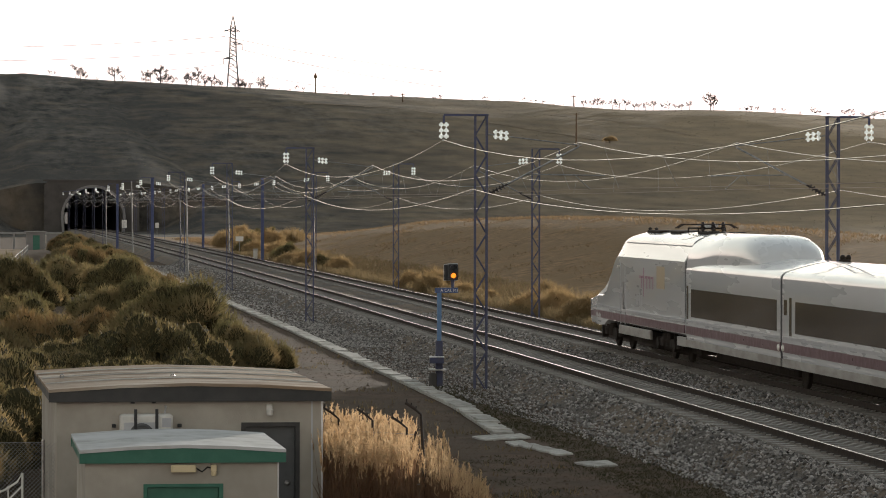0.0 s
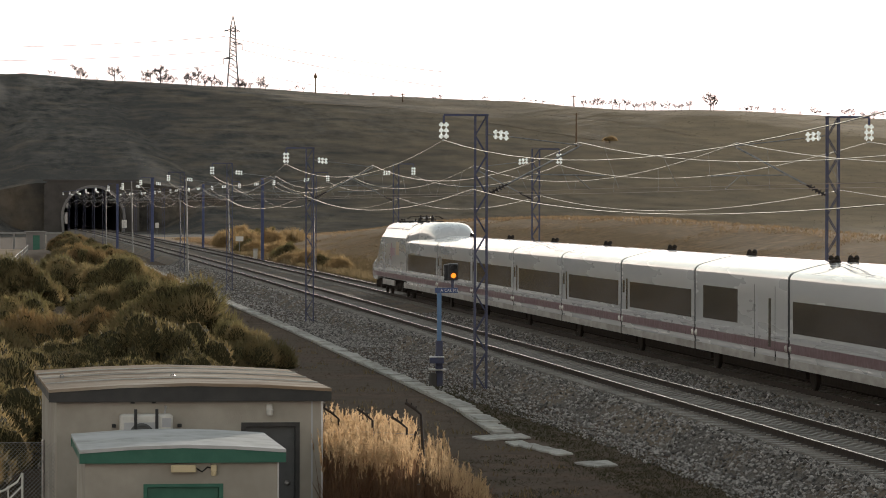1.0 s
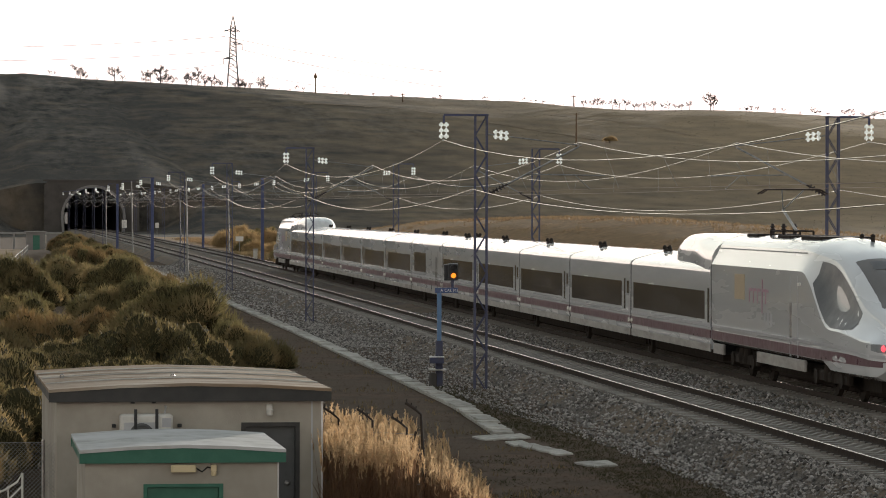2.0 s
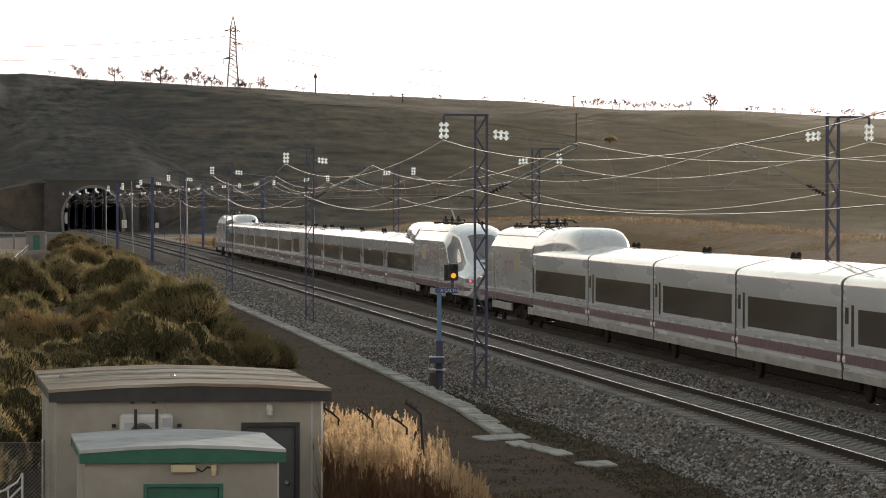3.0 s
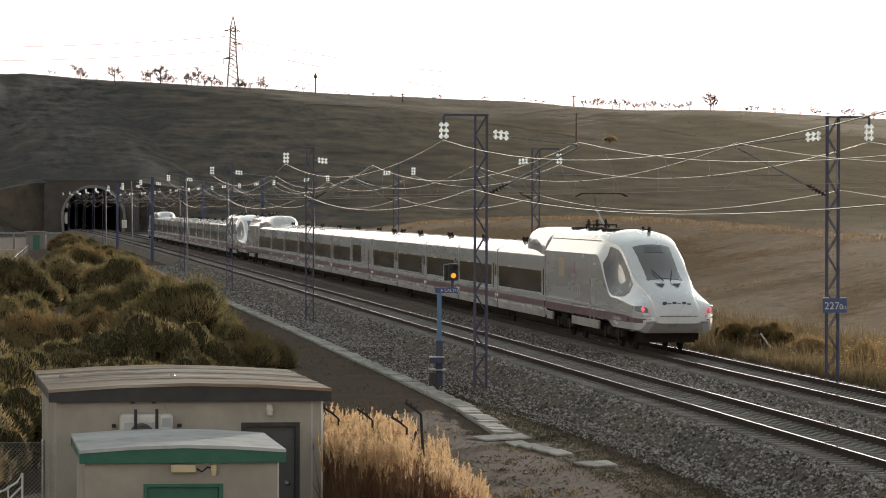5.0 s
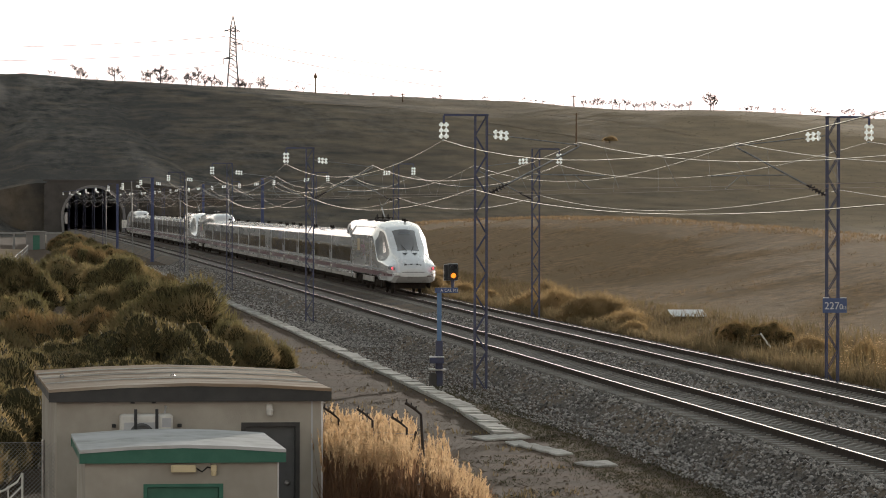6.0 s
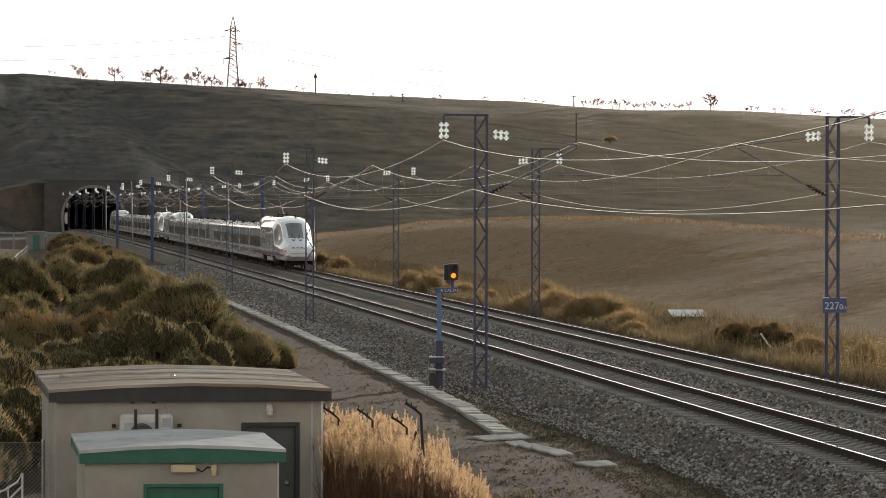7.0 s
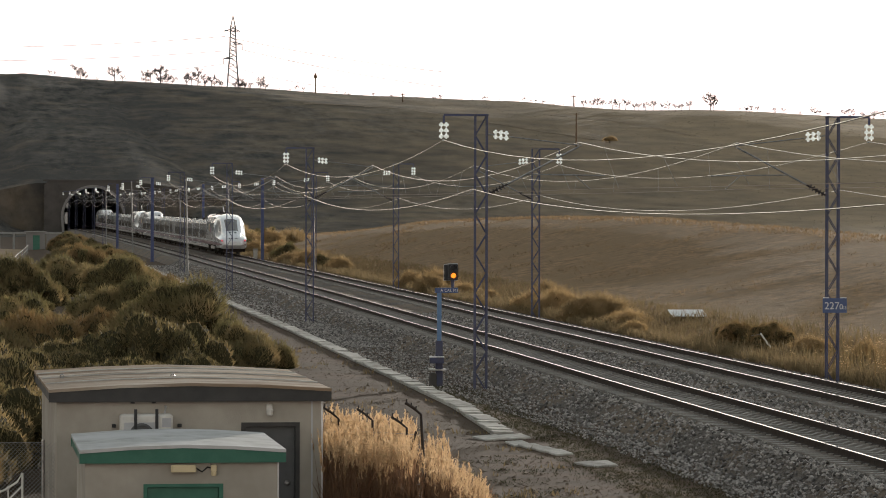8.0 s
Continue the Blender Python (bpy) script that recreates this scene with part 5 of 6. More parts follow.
def slope_point(across, rise):
    """The place on the hillside that lies in that direction at that slope above the eye."""
    y = 716.0
    while y < 1010 and (ground_z(EYE.x + across * y, y) - EYE.z) / y < rise:
        y += 1.0
    return Vector((EYE.x + across * y, y, ground_z(EYE.x + across * y, y)))


def build_tracks_on_hill():
    m = mat("pale_track_earth", (0.26, 0.20, 0.14), 0.95, color2=(0.18, 0.14, 0.095), scale=0.6)
    for pts in (((0.080, 0.0282), (0.096, 0.0275), (0.106, 0.0270), (0.116, 0.0256), (0.131, 0.0232), (0.147, 0.0206), (0.158, 0.0190), (0.167, 0.0180)),
                ((0.147, 0.0255), (0.165, 0.0240), (0.180, 0.0215), (0.193, 0.0190))):
        line = [slope_point(a, r) for a, r in pts]
        fine = [p.lerp(q, k / 6) for p, q in zip(line[:-1], line[1:]) for k in range(6)]
        b = Build()
        b.loft([[Vector((p.x, p.y + dy, ground_z(p.x, p.y + dy) + 0.10)) for dy in (-1.1, -0.4, 0.4, 1.1)] for p in fine], False, False)
        tagged(part("dirt_track", b, m), "pale dirt track across the hillside", "dirt track", kind="structure")


def build_pylon():
    p0 = ridge_point(0.0606, 1060.0)
    p = thing("power_pylon", "tall grey lattice power pylon on the ridge", "pylon", Matrix.Translation(p0))
    H = 23.6
    half = lambda z: 1.9 - 0.95 * min(1, z / 12.5) - 0.2 * max(0, z - 12.5) / 8
    legs = Build()
    for sx in (-1, 1):
        for sy in (-1, 1):
            pts = [(sx * half(z), sy * half(z), z - 1.0 if z == 0 else z) for z in (0, 6, 12.5, 20)]
            legs.tube(pts + [(0, 0, H)], 0.13, 4)
    part("legs", legs, PYLON, p)
    lace = Build()
    z = 0.0
    k = 0
    while z < 20:
        h = 1.3 * max(0.6, half(z))
        for s in (-1, 1):
            q = 1 if k % 2 else -1
            a, b = half(z), half(z + h)
            lace.tube([(-q * a, s * a, z), (q * b, s * b, z + h)], 0.075, 3)
            lace.tube([(q * a, s * a, z), (-q * b, s * b, z + h)], 0.075, 3)
            lace.tube([(s * a, -q * a, z), (s * b, q * b, z + h)], 0.075, 3)
        z += h
        k += 1
    part("lacing", lace, PYLON, p)
    for z, x in ((19.2, -2.6), (15.4, 2.7), (11.2, -2.7), (19.2, 2.0)):
        a = Build()
        for s in (-0.35, 0.35):
            a.tube([(0, s, z + 0.7), (x, 0, z)], 0.12, 4)
            a.tube([(0, s, z), (x, 0, z)], 0.12, 4)
        part("cross_arm", a, PYLON, p)
        part("insulator", Build().tube([(x, 0, z), (x, 0, z - 1.6)], 0.10, 6), DARK_INS, p)
    for (z, x), (lx, lz), (rx, rz) in (((17.6, -2.6), (-74, 13.5), (64, 8.5)), ((13.8, 2.7), (-74, 9.6), (64, 4.0)), ((9.6, -2.7), (-35, 7.0), (32, 3.5))):
        w = thing("power_line", "thin power line between pylons", "power line", Matrix.Translation(p0), group="power lines")
        part("span", Build().tube(sag(Vector((x, 0, z)), Vector((lx, -10, lz)), 0.7), 0.075, 3), PYLON, w)
        part("span", Build().tube(sag(Vector((x, 0, z)), Vector((rx, 20, rz)), 0.9), 0.075, 3), PYLON, w)
    for across, y, h in ((0.0833, 1004.0, 5.6), (0.1560, 880.0, 8.2), (0.1075, 985.0, 2.4), (0.1553, 1012.0, 3.2)):
        q = ridge_point(across, y)
        m = thing("utility_pole", "weathered utility pole on the hillside", "pole", Matrix.Translation(q), group="utility poles")
        part("shaft", Build().tube([(0, 0, -0.5), (0, 0, h)], 0.22, 8, 0.16), WOOD, m)
        a = Build().box(-0.75, 0.75, -0.06, 0.06, h - 0.35, h - 0.2)
        if h > 5 and h < 6:
            a.slab(-0.45, 0.45, -0.3, 0.3, h - 1.4, h - 0.6, 0.05)
        part("cross_arm", a, WOOD, m)


build_pylon()
build_tracks_on_hill()


# ---- plants ----
def bare_tree(seed, h):
    rng = random.Random(seed)
    t = thing("bare_tree", "small bare tree with spreading twigs on the ridge", "tree", group="ridge trees")
    trunk, twigs = Build(), Build()
    lean = Vector((rng.uniform(-0.12, 0.12), rng.uniform(-0.12, 0.12), 1)).normalized()
    mid = lean * h * 0.35 + Vector((rng.uniform(-0.1, 0.1), 0, 0))
    tip = lean * h * 0.72 + Vector((rng.uniform(-0.25, 0.25), rng.uniform(-0.25, 0.25), 0))
    trunk.tube([(0, 0, -0.4), mid, tip], 0.038 * h, 6, 0.014 * h)

    def limb(b, p, d, ln, r):
        q = p + d * ln * 0.5 + Vector((rng.uniform(-1, 1), rng.uniform(-1, 1), rng.uniform(-0.2, 0.6))) * ln * 0.12
        e = q + (d + Vector((rng.uniform(-0.35, 0.35), rng.uniform(-0.35, 0.35), 0.12))).normalized() * ln * 0.5
        b.tube([p, q, e], r, 4 if r > 0.05 else 3, r * 0.5)
        return q, e
    for k in range(8):
        f = 0.25 + 0.72 * k / 7
        base = mid.lerp(tip, (f - 0.35) / 0.65) if f > 0.35 else mid * (f / 0.35)
        a = k * 2.4 + rng.uniform(-0.5, 0.5)
        d = Vector((math.cos(a), math.sin(a), rng.uniform(0.2, 0.85))).normalized()
        q, e = limb(trunk, base, d, h * rng.uniform(0.24, 0.46) * (1.15 - 0.5 * f), 0.016 * h)
        for j in range(4):
            g = (d + Vector((rng.uniform(-0.9, 0.9), rng.uniform(-0.9, 0.9), rng.uniform(-0.4, 0.7)))).normalized()
            q2, e2 = limb(twigs, q.lerp(e, rng.uniform(0.0, 1.0)), g, h * rng.uniform(0.14, 0.28), 0.08)
            for i in range(4):
                g2 = (g + Vector((rng.uniform(-1, 1), rng.uniform(-1, 1), rng.uniform(-0.2, 0.9)))).normalized()
                limb(twigs, q2.lerp(e2, rng.uniform(0.0, 1.0)), g2, h * rng.uniform(0.09, 0.19), 0.052)
    part("trunk", trunk, BARK, t)
    part("crown", twigs, BARK, t, "bare twigs")
    return t


def build_ridge_trees():
    rng = random.Random(21)
    kinds = [bare_tree(31 + k, 4.0) for k in range(7)]
    placed = set()
    spots = [(90, 10), (100, 8), (136, 22), (145, 20), (152, 13), (172, 8), (205, 27), (218, 12), (258, 20), (268, 22), (285, 30), (298, 17), (310, 12), (330, 17), (340, 22), (350, 26),
             (362, 19), (375, 20), (388, 14), (425, 18), (433, 14), (460, 19), (467, 10), (525, 10), (537, 8), (610, 6), (618, 6), (780, 9), (860, 8), (925, 9), (962, 7),
             (1255, 30), (1262, 20), (1325, 12), (1338, 10), (1385, 9), (1436, 13), (1446, 10), (1462, 8), (1490, 13), (1502, 15), (1520, 10), (1542, 15), (1556, 12)]
    spots += [(rng.uniform(255, 470), rng.uniform(7, 14)) for k in range(26)] + [(rng.uniform(480, 1000), rng.uniform(3, 6)) for k in range(22)] + [(rng.uniform(1300, 1568), rng.uniform(4, 9)) for k in range(16)]
    spots += [(1032 + 12.5 * k + rng.uniform(-3, 3), rng.uniform(12, 18)) for k in range(16)]
    for k, (s, h) in enumerate(spots):
        y = 1004 + rng.uniform(-6, 10)
        q = ridge_point(math.tan(AZ + (s - 784) / 6443), y)
        i = k % 7
        m = Matrix.Translation(q) @ pose(0, 0, 0, 0, 0, rng.uniform(0, 360)) @ Matrix.Scale(h / 6.4 / 3.7, 4)
        ob = kinds[i] if i not in placed else copy_thing(kinds[i], Matrix.Identity(4))
        placed.add(i)
        ob.matrix_basis = m


def lumpy(b, c, rx, rz, seed, n=8):
    """A rounded dome with an uneven surface."""
    rings = []
    for j in range(1, n):
        a = math.pi * 0.66 * j / n
        ring = []
        for i in range(12):
            t = 2 * math.pi * i / 12
            d = Vector((math.sin(a) * math.cos(t), math.sin(a) * math.sin(t), math.cos(a)))
            k = 1 + 0.22 * noise.noise(d * 2.6 + Vector((seed, 0, 0))) + 0.10 * noise.noise(d * 6 + Vector((0, seed, 0)))
            ring.append(c + Vector((rx * d.x, rx * d.y, rz * d.z)) * k)
        rings.append(ring)
    b.loft(rings)


def shrub(seed, material, core_material, r=1.75, h=2.6, shoots=12000, lo=0.12, hi=0.32, fan=0.5, inner=0.76, label="dense broom shrub with fine upright shoots"):
    """A broom shrub: short stems, several rounded tufts of fine upright shoots."""
    rng = random.Random(seed)
    t = thing("broom_shrub", label, "shrub", group="broom shrubs")
    st = Build()
    for k in range(6):
        a = rng.uniform(0, 6.28)
        st.tube([(0, 0, -0.2), (0.3 * math.cos(a), 0.3 * math.sin(a), 0.4), (0.6 * math.cos(a), 0.6 * math.sin(a), 0.9)], 0.04, 5, 0.02)
    part("stem", st, BARK, t)
    cr, core = Build(), Build()
    domes = []
    for k in range(15):
        a, q = k * 2.4 + rng.uniform(-0.4, 0.4), math.sqrt((k + 0.5) / 15) * r * 0.95
        z = (0.50 * (1 - (q / r) ** 2) + rng.uniform(0.05, 0.26)) * h
        domes.append((Vector((q * math.cos(a), q * math.sin(a), z)), rng.uniform(0.22, 0.42) * r, rng.uniform(0.18, 0.34) * h))
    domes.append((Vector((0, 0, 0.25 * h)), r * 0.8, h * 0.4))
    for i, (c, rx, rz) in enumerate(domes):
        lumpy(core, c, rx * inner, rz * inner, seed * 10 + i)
    weights = [rx * rx + 0.2 for c, rx, rz in domes]
    for k in range(shoots):
        c, rx, rz = rng.choices(domes, weights)[0]
        a, el = rng.uniform(0, 6.283), math.asin(rng.uniform(-0.15, 1))
        d = Vector((math.cos(a) * math.cos(el), math.sin(a) * math.cos(el), math.sin(el)))
        p = c + Vector((d.x * rx, d.y * rx, d.z * rz)) * (rng.uniform(0.72, 1.0) + 0.12 * noise.noise(d * 3 + c))
        g = (d * 0.55 + Vector((rng.uniform(-fan, fan), rng.uniform(-fan, fan), rng.uniform(0.35, 0.9)))).normalized()
        ln = rng.uniform(lo, hi)
        s = g.cross(Vector((rng.uniform(-1, 1), rng.uniform(-1, 1), rng.uniform(-0.3, 0.3)))).normalized() * rng.uniform(0.010, 0.02)
        cr.add([p - s, p + s, p + g * ln], [(0, 1, 2)])
    # solid core in a darker tone, standing for shade between the shoots
    part("inner_foliage", core, core_material, t, "solid inner foliage, painted darker for shade", True)
    part("crown", cr, material, t, "fine green-brown shoots" if material is LEAF else "dry golden-brown shoots")
    return t


def build_shrubs():
    rng = random.Random(5)
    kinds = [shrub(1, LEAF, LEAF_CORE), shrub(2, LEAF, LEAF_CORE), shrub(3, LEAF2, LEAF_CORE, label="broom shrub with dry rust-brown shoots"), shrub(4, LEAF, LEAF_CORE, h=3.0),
             shrub(6, GOLD, DRY_CORE, shoots=5000, lo=0.25, hi=0.8, fan=1.0, inner=0.3, label="loose dry shrub beside the far track, gold lifted for backlight"), shrub(7, GOLD, DRY_CORE, h=2.2, shoots=5000, lo=0.25, hi=0.8, fan=1.0, inner=0.3, label="loose dry shrub beside the far track, gold lifted for backlight"),
             shrub(8, LEAF, LEAF_CORE, shoots=16000, lo=0.06, hi=0.17, inner=0.9, label="dense broom shrub behind the huts, core darkened as shade")]
    used = set()

    def put(x, y, s, k, sink=0.05):
        m = Matrix.Translation((x, y, ground_z(x, y) - sink)) @ pose(0, 0, 0, 0, 0, rng.uniform(0, 360)) @ Matrix.Diagonal((s * rng.uniform(0.9, 1.15), s * rng.uniform(0.9, 1.15), s * rng.uniform(0.85, 1.1), 1))
        ob = kinds[k] if k not in used else copy_thing(kinds[k], Matrix.Identity(4))
        used.add(k)
        ob.matrix_basis = m
    # near side, behind the huts and along the path; the side road stays clear
    for _ in range(125):
        y = 88 + 390 * rng.random() ** 1.35
        u = rng.uniform(-20, -10.1)
        if y < 108 and u > -12:
            u -= 3.0
        clear = float(np.interp(y, (200, 218, 275, 350, 480), (-19.5, -16.0, -13.4, -11.9, -9.8)))
        if u < clear:
            u = clear + (-8.6 - clear) * rng.random() * min(1.0, 250 / y)
        put(bend(y) + u, y, (0.55 + 0.75 * rng.random() ** 1.3) * (1.0 if u < -11.5 else 0.85), 6 if y < 112 else rng.choice((0, 0, 0, 1, 1, 1, 2, 3)))
    for k in range(22):
        y = 118 + 16 * k + rng.uniform(-5, 5)
        put(bend(y) - 9.9 - 0.4 * rng.random() + (1.6 if 280 < y < 330 else 0.6 if y > 330 else 0), y, rng.uniform(0.75, 1.0), rng.choice((0, 1, 2)))
    for _ in range(16):
        put(rng.uniform(-20, -17.4), rng.uniform(68, 90), rng.uniform(0.95, 1.25), 6)
    # lone shrub on the hillside
    q = slope_point(0.1655, 0.0178)
    put(q.x, q.y, 0.85, 5)
    # far side belt
    for y, u, s in ((336, 10.4, 1.1), (345, 11.5, 1.2), (352, 10.2, 1.1), (322, 10.6, 0.9), (315, 11.4, 0.9), (366, 11, 1.2), (380, 12, 1.3), (307, 10.8, 0.7), (400, 12.5, 1.2), (430, 14, 1.5), (440, 12, 1.3),
                    (448, 17, 1.6), (455, 13, 1.4), (462, 19, 1.7), (470, 15, 1.5), (478, 12, 1.3), (490, 17, 1.6), (500, 13, 1.4), (512, 20, 1.6), (520, 15, 1.5), (420, 11.5, 1.2), (540, 18, 1.6)):
        put(bend(y) + u, y, s * 0.75, rng.choice((0, 4, 5, 4)), 0.55 * s)
    for y, u, s, k in ((241, 9.6, 0.72, 4), (235, 10.2, 0.8, 5), (229, 9.8, 0.7, 4), (224, 10.8, 0.6, 5), (213, 10.2, 0.45, 4), (194, 9.5, 0.72, 5), (189, 9.9, 0.9, 4), (184, 10.6, 0.95, 5), (179, 9.9, 0.85, 4), (174, 10.8, 0.85, 5),
                       (169, 10.0, 0.7, 4), (164, 10.7, 0.8, 5), (160, 10.3, 0.6, 4), (157, 9.6, 0.45, 5), (141, 10.6, 0.55, 2), (138, 11.2, 0.55, 2), (143, 11.6, 0.5, 2), (131, 11.8, 0.4, 5), (122, 11.9, 0.45, 4)):
        put(bend(y) + u + rng.uniform(-0.3, 0.8), y + rng.uniform(-3, 3), s * rng.uniform(0.65, 1.0), k, 0.35 * s)


def blade(b, p, g, ln, w, rng):
    s = g.cross(Vector((rng.uniform(-1, 1), rng.uniform(-1, 1), 0.1))).normalized() * w
    b.add([p - s, p + s, p + g * ln * 0.6 + s * 0.6, p + g * ln], [(0, 1, 2, 3)])


def build_grasses():
    rng = random.Random(8)
    # dry reeds with feathery heads beside the hut
    b, plume = Build(), Build()
    for _ in range(2000):
        f = rng.random() ** 0.9
        y = rng.uniform(59.3, 67.5)
        x = EYE.x + y * (0.0855 + 0.046 * f)
        if x < -11.9:
            continue
        if 0.56 < f < 0.67 and rng.random() < 0.7:
            continue
        if y > 63.5 and f > 0.75:
            continue
        z = ground_z(x, y)
        top = float(np.interp(f, (0, 0.12, 0.55, 0.62, 0.8, 1), (0.98, 0.9, 0.78, 0.5, 0.3, -0.35))) + 0.22 * nz(x, y, 2.2, 1) + rng.uniform(-0.6, 0.15) * rng.random()
        h = max(0.5, top - z)
        g = Vector((rng.uniform(-0.16, 0.10), rng.uniform(-0.12, 0.12), 1)).normalized()
        p = Vector((x, y, z))
        blade(b, p, g, h, 0.011, rng)
        for k in range(4):
            gg = (g + Vector((rng.uniform(-0.7, 0.7), rng.uniform(-0.7, 0.7), 0.1))).normalized()
            blade(b, p + g * h * rng.uniform(0.2, 0.75), gg, rng.uniform(0.25, 0.5), 0.010, rng)
        t = p + g * h * 0.88
        full = rng.uniform(0.7, 1.25)
        for k in range(26 if f < 0.5 or rng.random() < 0.5 else 5):
            gg = (g * 0.9 + Vector((rng.uniform(-0.8, 0.8), rng.uniform(-0.8, 0.8), rng.uniform(-0.4, 0.5)))).normalized()
            blade(plume, t + g * 0.012 * k, gg, rng.uniform(0.05, 0.10) * full * (1.15 - k / 40), 0.0085, rng)
    reeds = tagged(part("reeds", b, REED), "dry golden reeds with feathery heads beside the hut", "reeds", kind="stuff")
    tagged(part("reed_heads", plume, PLUME, reeds), kind="stuff")
    # dry grass along both sides of the line and on the bank
    g2 = Build()
    for _ in range(22000):
        if rng.random() < 0.8:
            y = 100 + 320 * rng.random() ** 1.5
            u = 8.9 + 6.5 * rng.random() ** 1.8
            n, hh = 3, rng.uniform(0.2, 0.55) + 0.5 * max(0.0, nz(u * 0.5, y, 0.35, 6))
        else:
            y = 62 + 90 * rng.random() ** 1.5
            u = rng.uniform(-9.5, -6.2) if rng.random() < 0.7 else rng.uniform(-6.2, -5.4)
            if nz(u, y, 0.5, 9) < 0.22 or rng.random() < 0.5:
                continue
            n, hh = 3, rng.uniform(0.06, 0.22)
        x = bend(y) + u
        z = ground_z(x, y) - 0.02
        for k in range(n):
            gg = Vector((rng.uniform(-0.5, 0.5), rng.uniform(-0.5, 0.5), 1)).normalized()
            blade(g2, Vector((x + rng.uniform(-0.15, 0.15), y + rng.uniform(-0.15, 0.15), z)), gg, hh * rng.uniform(0.6, 1.1), 0.018, rng)
    tagged(part("dry_grass", g2, GRASS), "dry straw-coloured grass along the railway", "grass", kind="stuff")
    # tall reddish weeds beside the far track
    wd, lf = Build(), Build()
    for _ in range(420):
        y = rng.uniform(92, 122)
        u = 9.2 + 3.2 * rng.random()
        x = bend(y) + u
        p = Vector((x, y, ground_z(x, y) - 0.05))
        h = rng.uniform(0.5, 1.5) + 1.3 * rng.random() ** 3
        g = Vector((rng.uniform(-0.2, 0.2), rng.uniform(-0.2, 0.2), 1)).normalized()
        blade(wd, p, g, h, 0.008, rng)
        for k in range(7):
            gg = (g * 0.6 + Vector((rng.uniform(-1, 1), rng.uniform(-1, 1), 0.3))).normalized()
            blade(wd, p + g * h * rng.uniform(0.2, 0.95), gg, rng.uniform(0.15, 0.35), 0.006, rng)
        for k in range(3):
            gg = Vector((rng.uniform(-1, 1), rng.uniform(-0.5, 0.5), rng.uniform(-0.6, 0.2))).normalized()
            blade(lf, p + g * h * rng.uniform(0.2, 1.0), gg, rng.uniform(0.05, 0.11), 0.008, rng)
    weeds = tagged(part("weeds", wd, LEAF2), "tall dry reddish weeds beside the far track", "weeds", kind="stuff")
    tagged(part("weed_leaves", lf, PLUME, weeds), kind="stuff")
    # low dark weeds between the trough and the stones, and on the path's near end
    lw = Build()
    for _ in range(9000):
        y = 60 + 50 * rng.random() ** 1.3
        u = rng.uniform(-5.4, -3.5) if rng.random() < 0.6 else rng.uniform(-8.5, -4.2)
        if u < -5.4 and (y > 79 or nz(u, y, 0.6, 4) < -0.05):
            continue
        if -5.8 < u < -4.9 and y > 78.5:
            continue
        c = Vector((u, y, max(ground_z(u, y), ballast_z(u) if u > -3.4 else -9) - 0.01))
        for k in range(3):
            gg = Vector((rng.uniform(-0.8, 0.8), rng.uniform(-0.8, 0.8), 0.6)).normalized()
            blade(lw, c + Vector((rng.uniform(-0.1, 0.1), rng.uniform(-0.1, 0.1), 0)), gg, rng.uniform(0.03, 0.10), 0.010, rng)
    tagged(part("low_weeds", lw, mat("low_weed_leaf", (0.05, 0.05, 0.027), 0.85, color2=(0.075, 0.062, 0.034), scale=1.1, translucent=0.3)), "low dark green-brown weeds beside the ballast", "weeds", kind="stuff")
    # stones and clods on the path
    cl = Build()
    for _ in range(18000):
        y = 58 + 200 * rng.random() ** 2.0
        x = bend(y) + rng.uniform(-10.2, -5.3)
        r = rng.uniform(0.01, 0.028) if rng.random() < 0.95 else rng.uniform(0.03, 0.065)
        r *= max(1.0, y / 110)
        c = Vector((x, y, ground_z(x, y) + r * 0.2))
        v = [c + Vector((a + rng.uniform(-0.3, 0.3), d + rng.uniform(-0.3, 0.3), e * rng.uniform(0.4, 0.9))) * r for a, d, e in ((1, 0, 0), (-0.5, 0.9, 0), (-0.5, -0.9, 0), (0, 0, 1))]
        cl.add(v, [(0, 1, 3), (1, 2, 3), (2, 0, 3)])
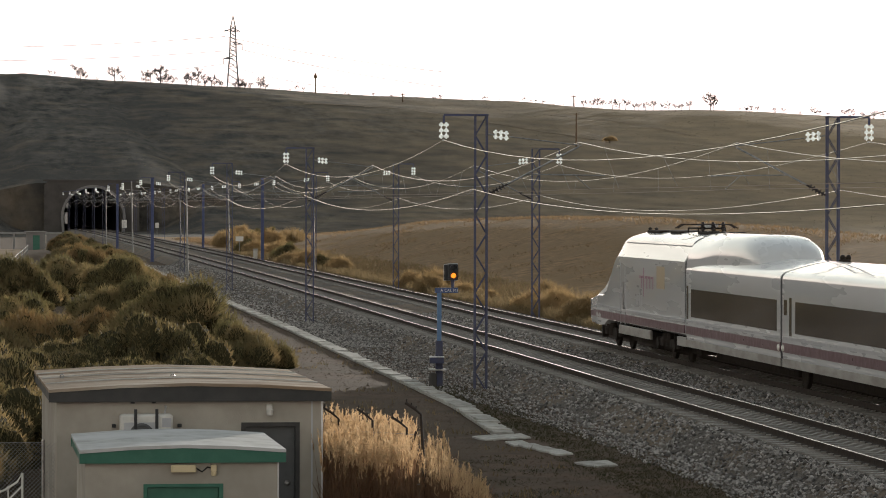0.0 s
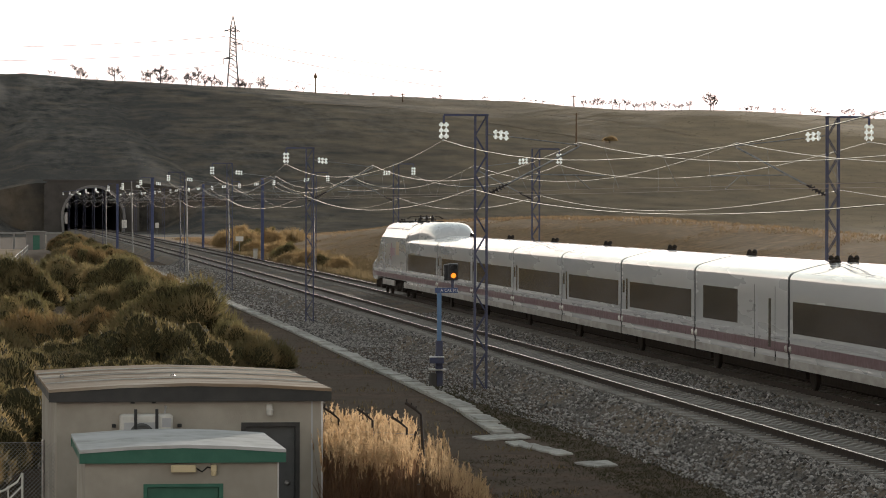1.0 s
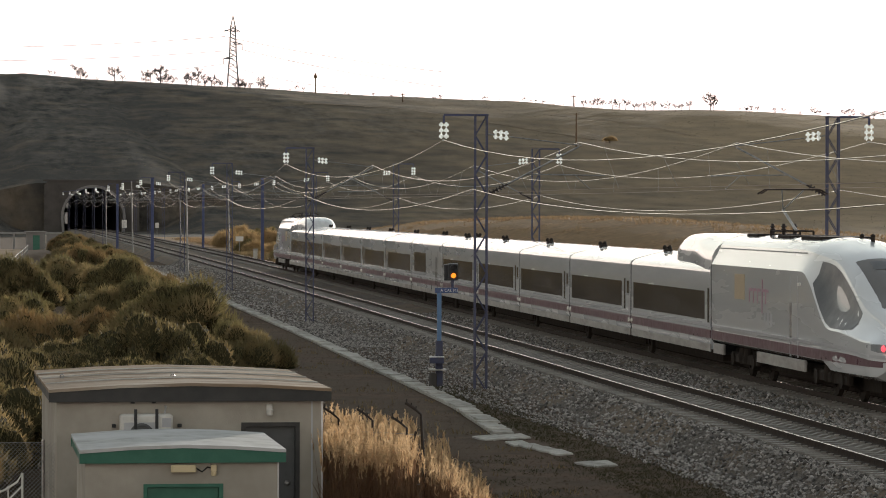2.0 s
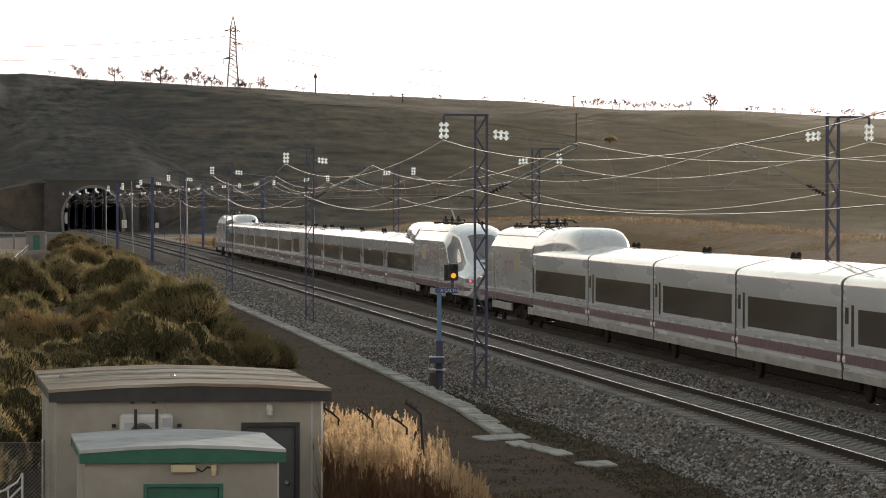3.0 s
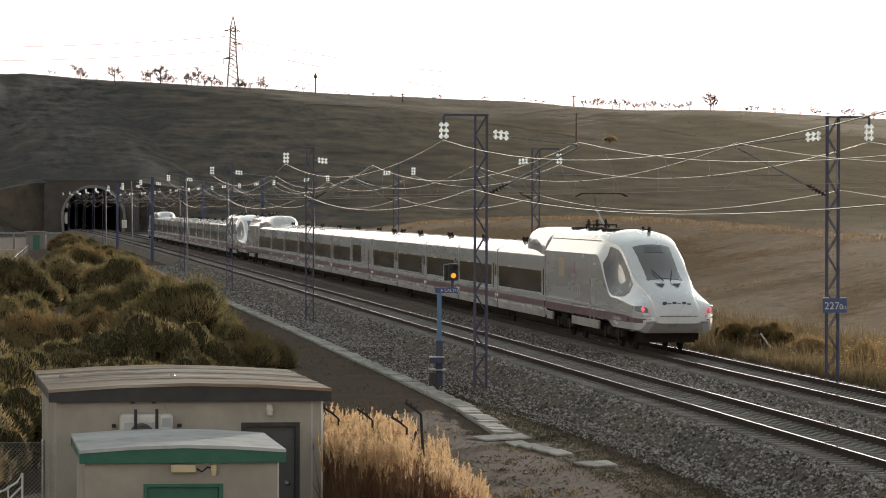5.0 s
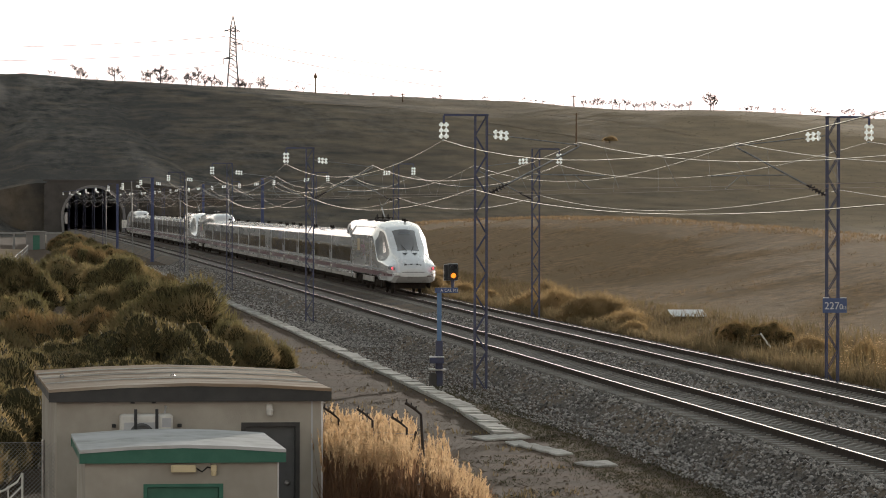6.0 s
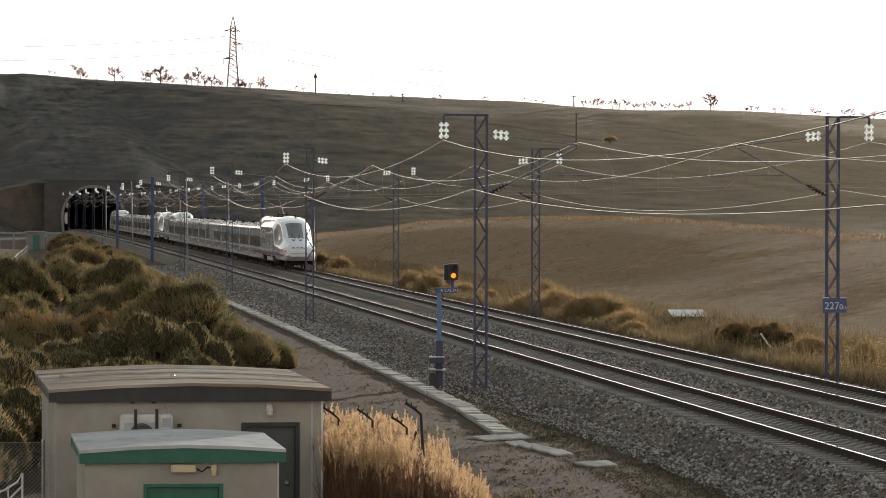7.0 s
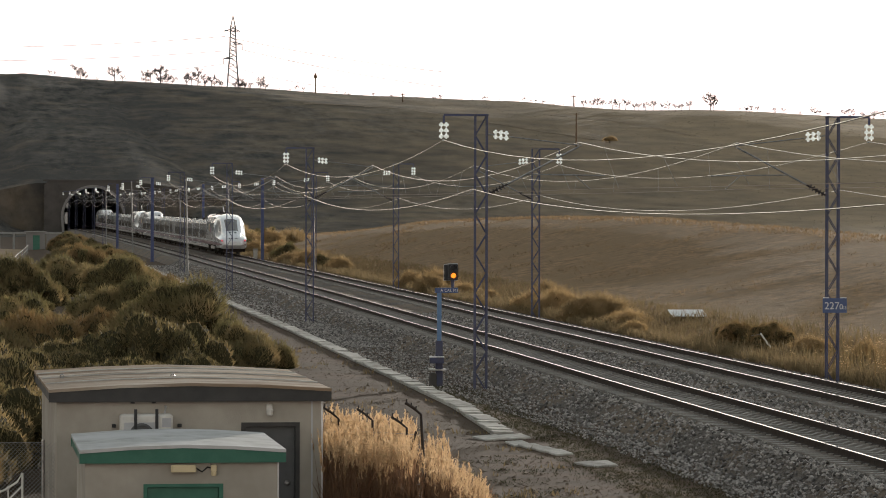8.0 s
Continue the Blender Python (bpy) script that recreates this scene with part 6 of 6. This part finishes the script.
    tagged(part("clods", cl, mat("clod", (0.115, 0.082, 0.058), 0.95, color2=(0.07, 0.052, 0.038), scale=3)), "stones and clods on the trodden earth path", "stones", kind="stuff")
    # tufts of dry grass over the bank
    bk = Build()
    for _ in range(30000):
        y = 130 + 470 * rng.random() ** 1.2
        u = 11 + 25 * rng.random()
        if 15 < u < 32 and nz(u, y * 0.4, 0.22, 8) + 0.3 * nz(u, y, 0.9, 2) < 0.2:
            continue
        x = bend(y) + u
        c = Vector((x, y, ground_z(x, y) - 0.02))
        for k in range(2):
            gg = Vector((rng.uniform(-0.7, 0.7), rng.uniform(-0.5, 0.5), 0.8)).normalized()
            blade(bk, c + Vector((rng.uniform(-0.3, 0.3), rng.uniform(-0.3, 0.3), 0)), gg, rng.uniform(0.08, 0.26) * (0.6 + y / 500) * (0.6 if 15 < u < 31 else 1.0), 0.03 * (0.5 + y / 350), rng)
    tagged(part("bank_grass", bk, mat("bank_grass_blade", (0.27, 0.185, 0.105), 0.85, color2=(0.17, 0.12, 0.07), scale=0.2, translucent=0.5)),
           "short dry brown grass covering the bank", "grass", kind="stuff")
    # thin grass over the hill
    hg = Build()
    for _ in range(34000):
        y = 718 + 296 * rng.random()
        across = rng.uniform(-0.012, 0.25)
        x = EYE.x + y * across
        if y < 785 and abs(x - bend(y) - 2.2) < 11:
            continue
        c = Vector((x, y, ground_z(x, y) - 0.03))
        if rng.random() < 0.72:
            continue
        for k in range(2):
            gg = Vector((rng.uniform(-0.9, 0.9), rng.uniform(-0.5, 0.5), 0.5)).normalized()
            blade(hg, c + Vector((rng.uniform(-0.5, 0.5), rng.uniform(-0.5, 0.5), 0)), gg, rng.uniform(0.12, 0.3), rng.uniform(0.05, 0.10), rng)
    tagged(part("hill_grass", hg, mat("hill_grass_blade", (0.17, 0.145, 0.10), 0.9, color2=(0.12, 0.105, 0.075), scale=0.3, translucent=0.6)),
           "thin dry grass on the hillside", "grass", kind="stuff")


build_ridge_trees()
build_shrubs()
build_grasses()


motions()
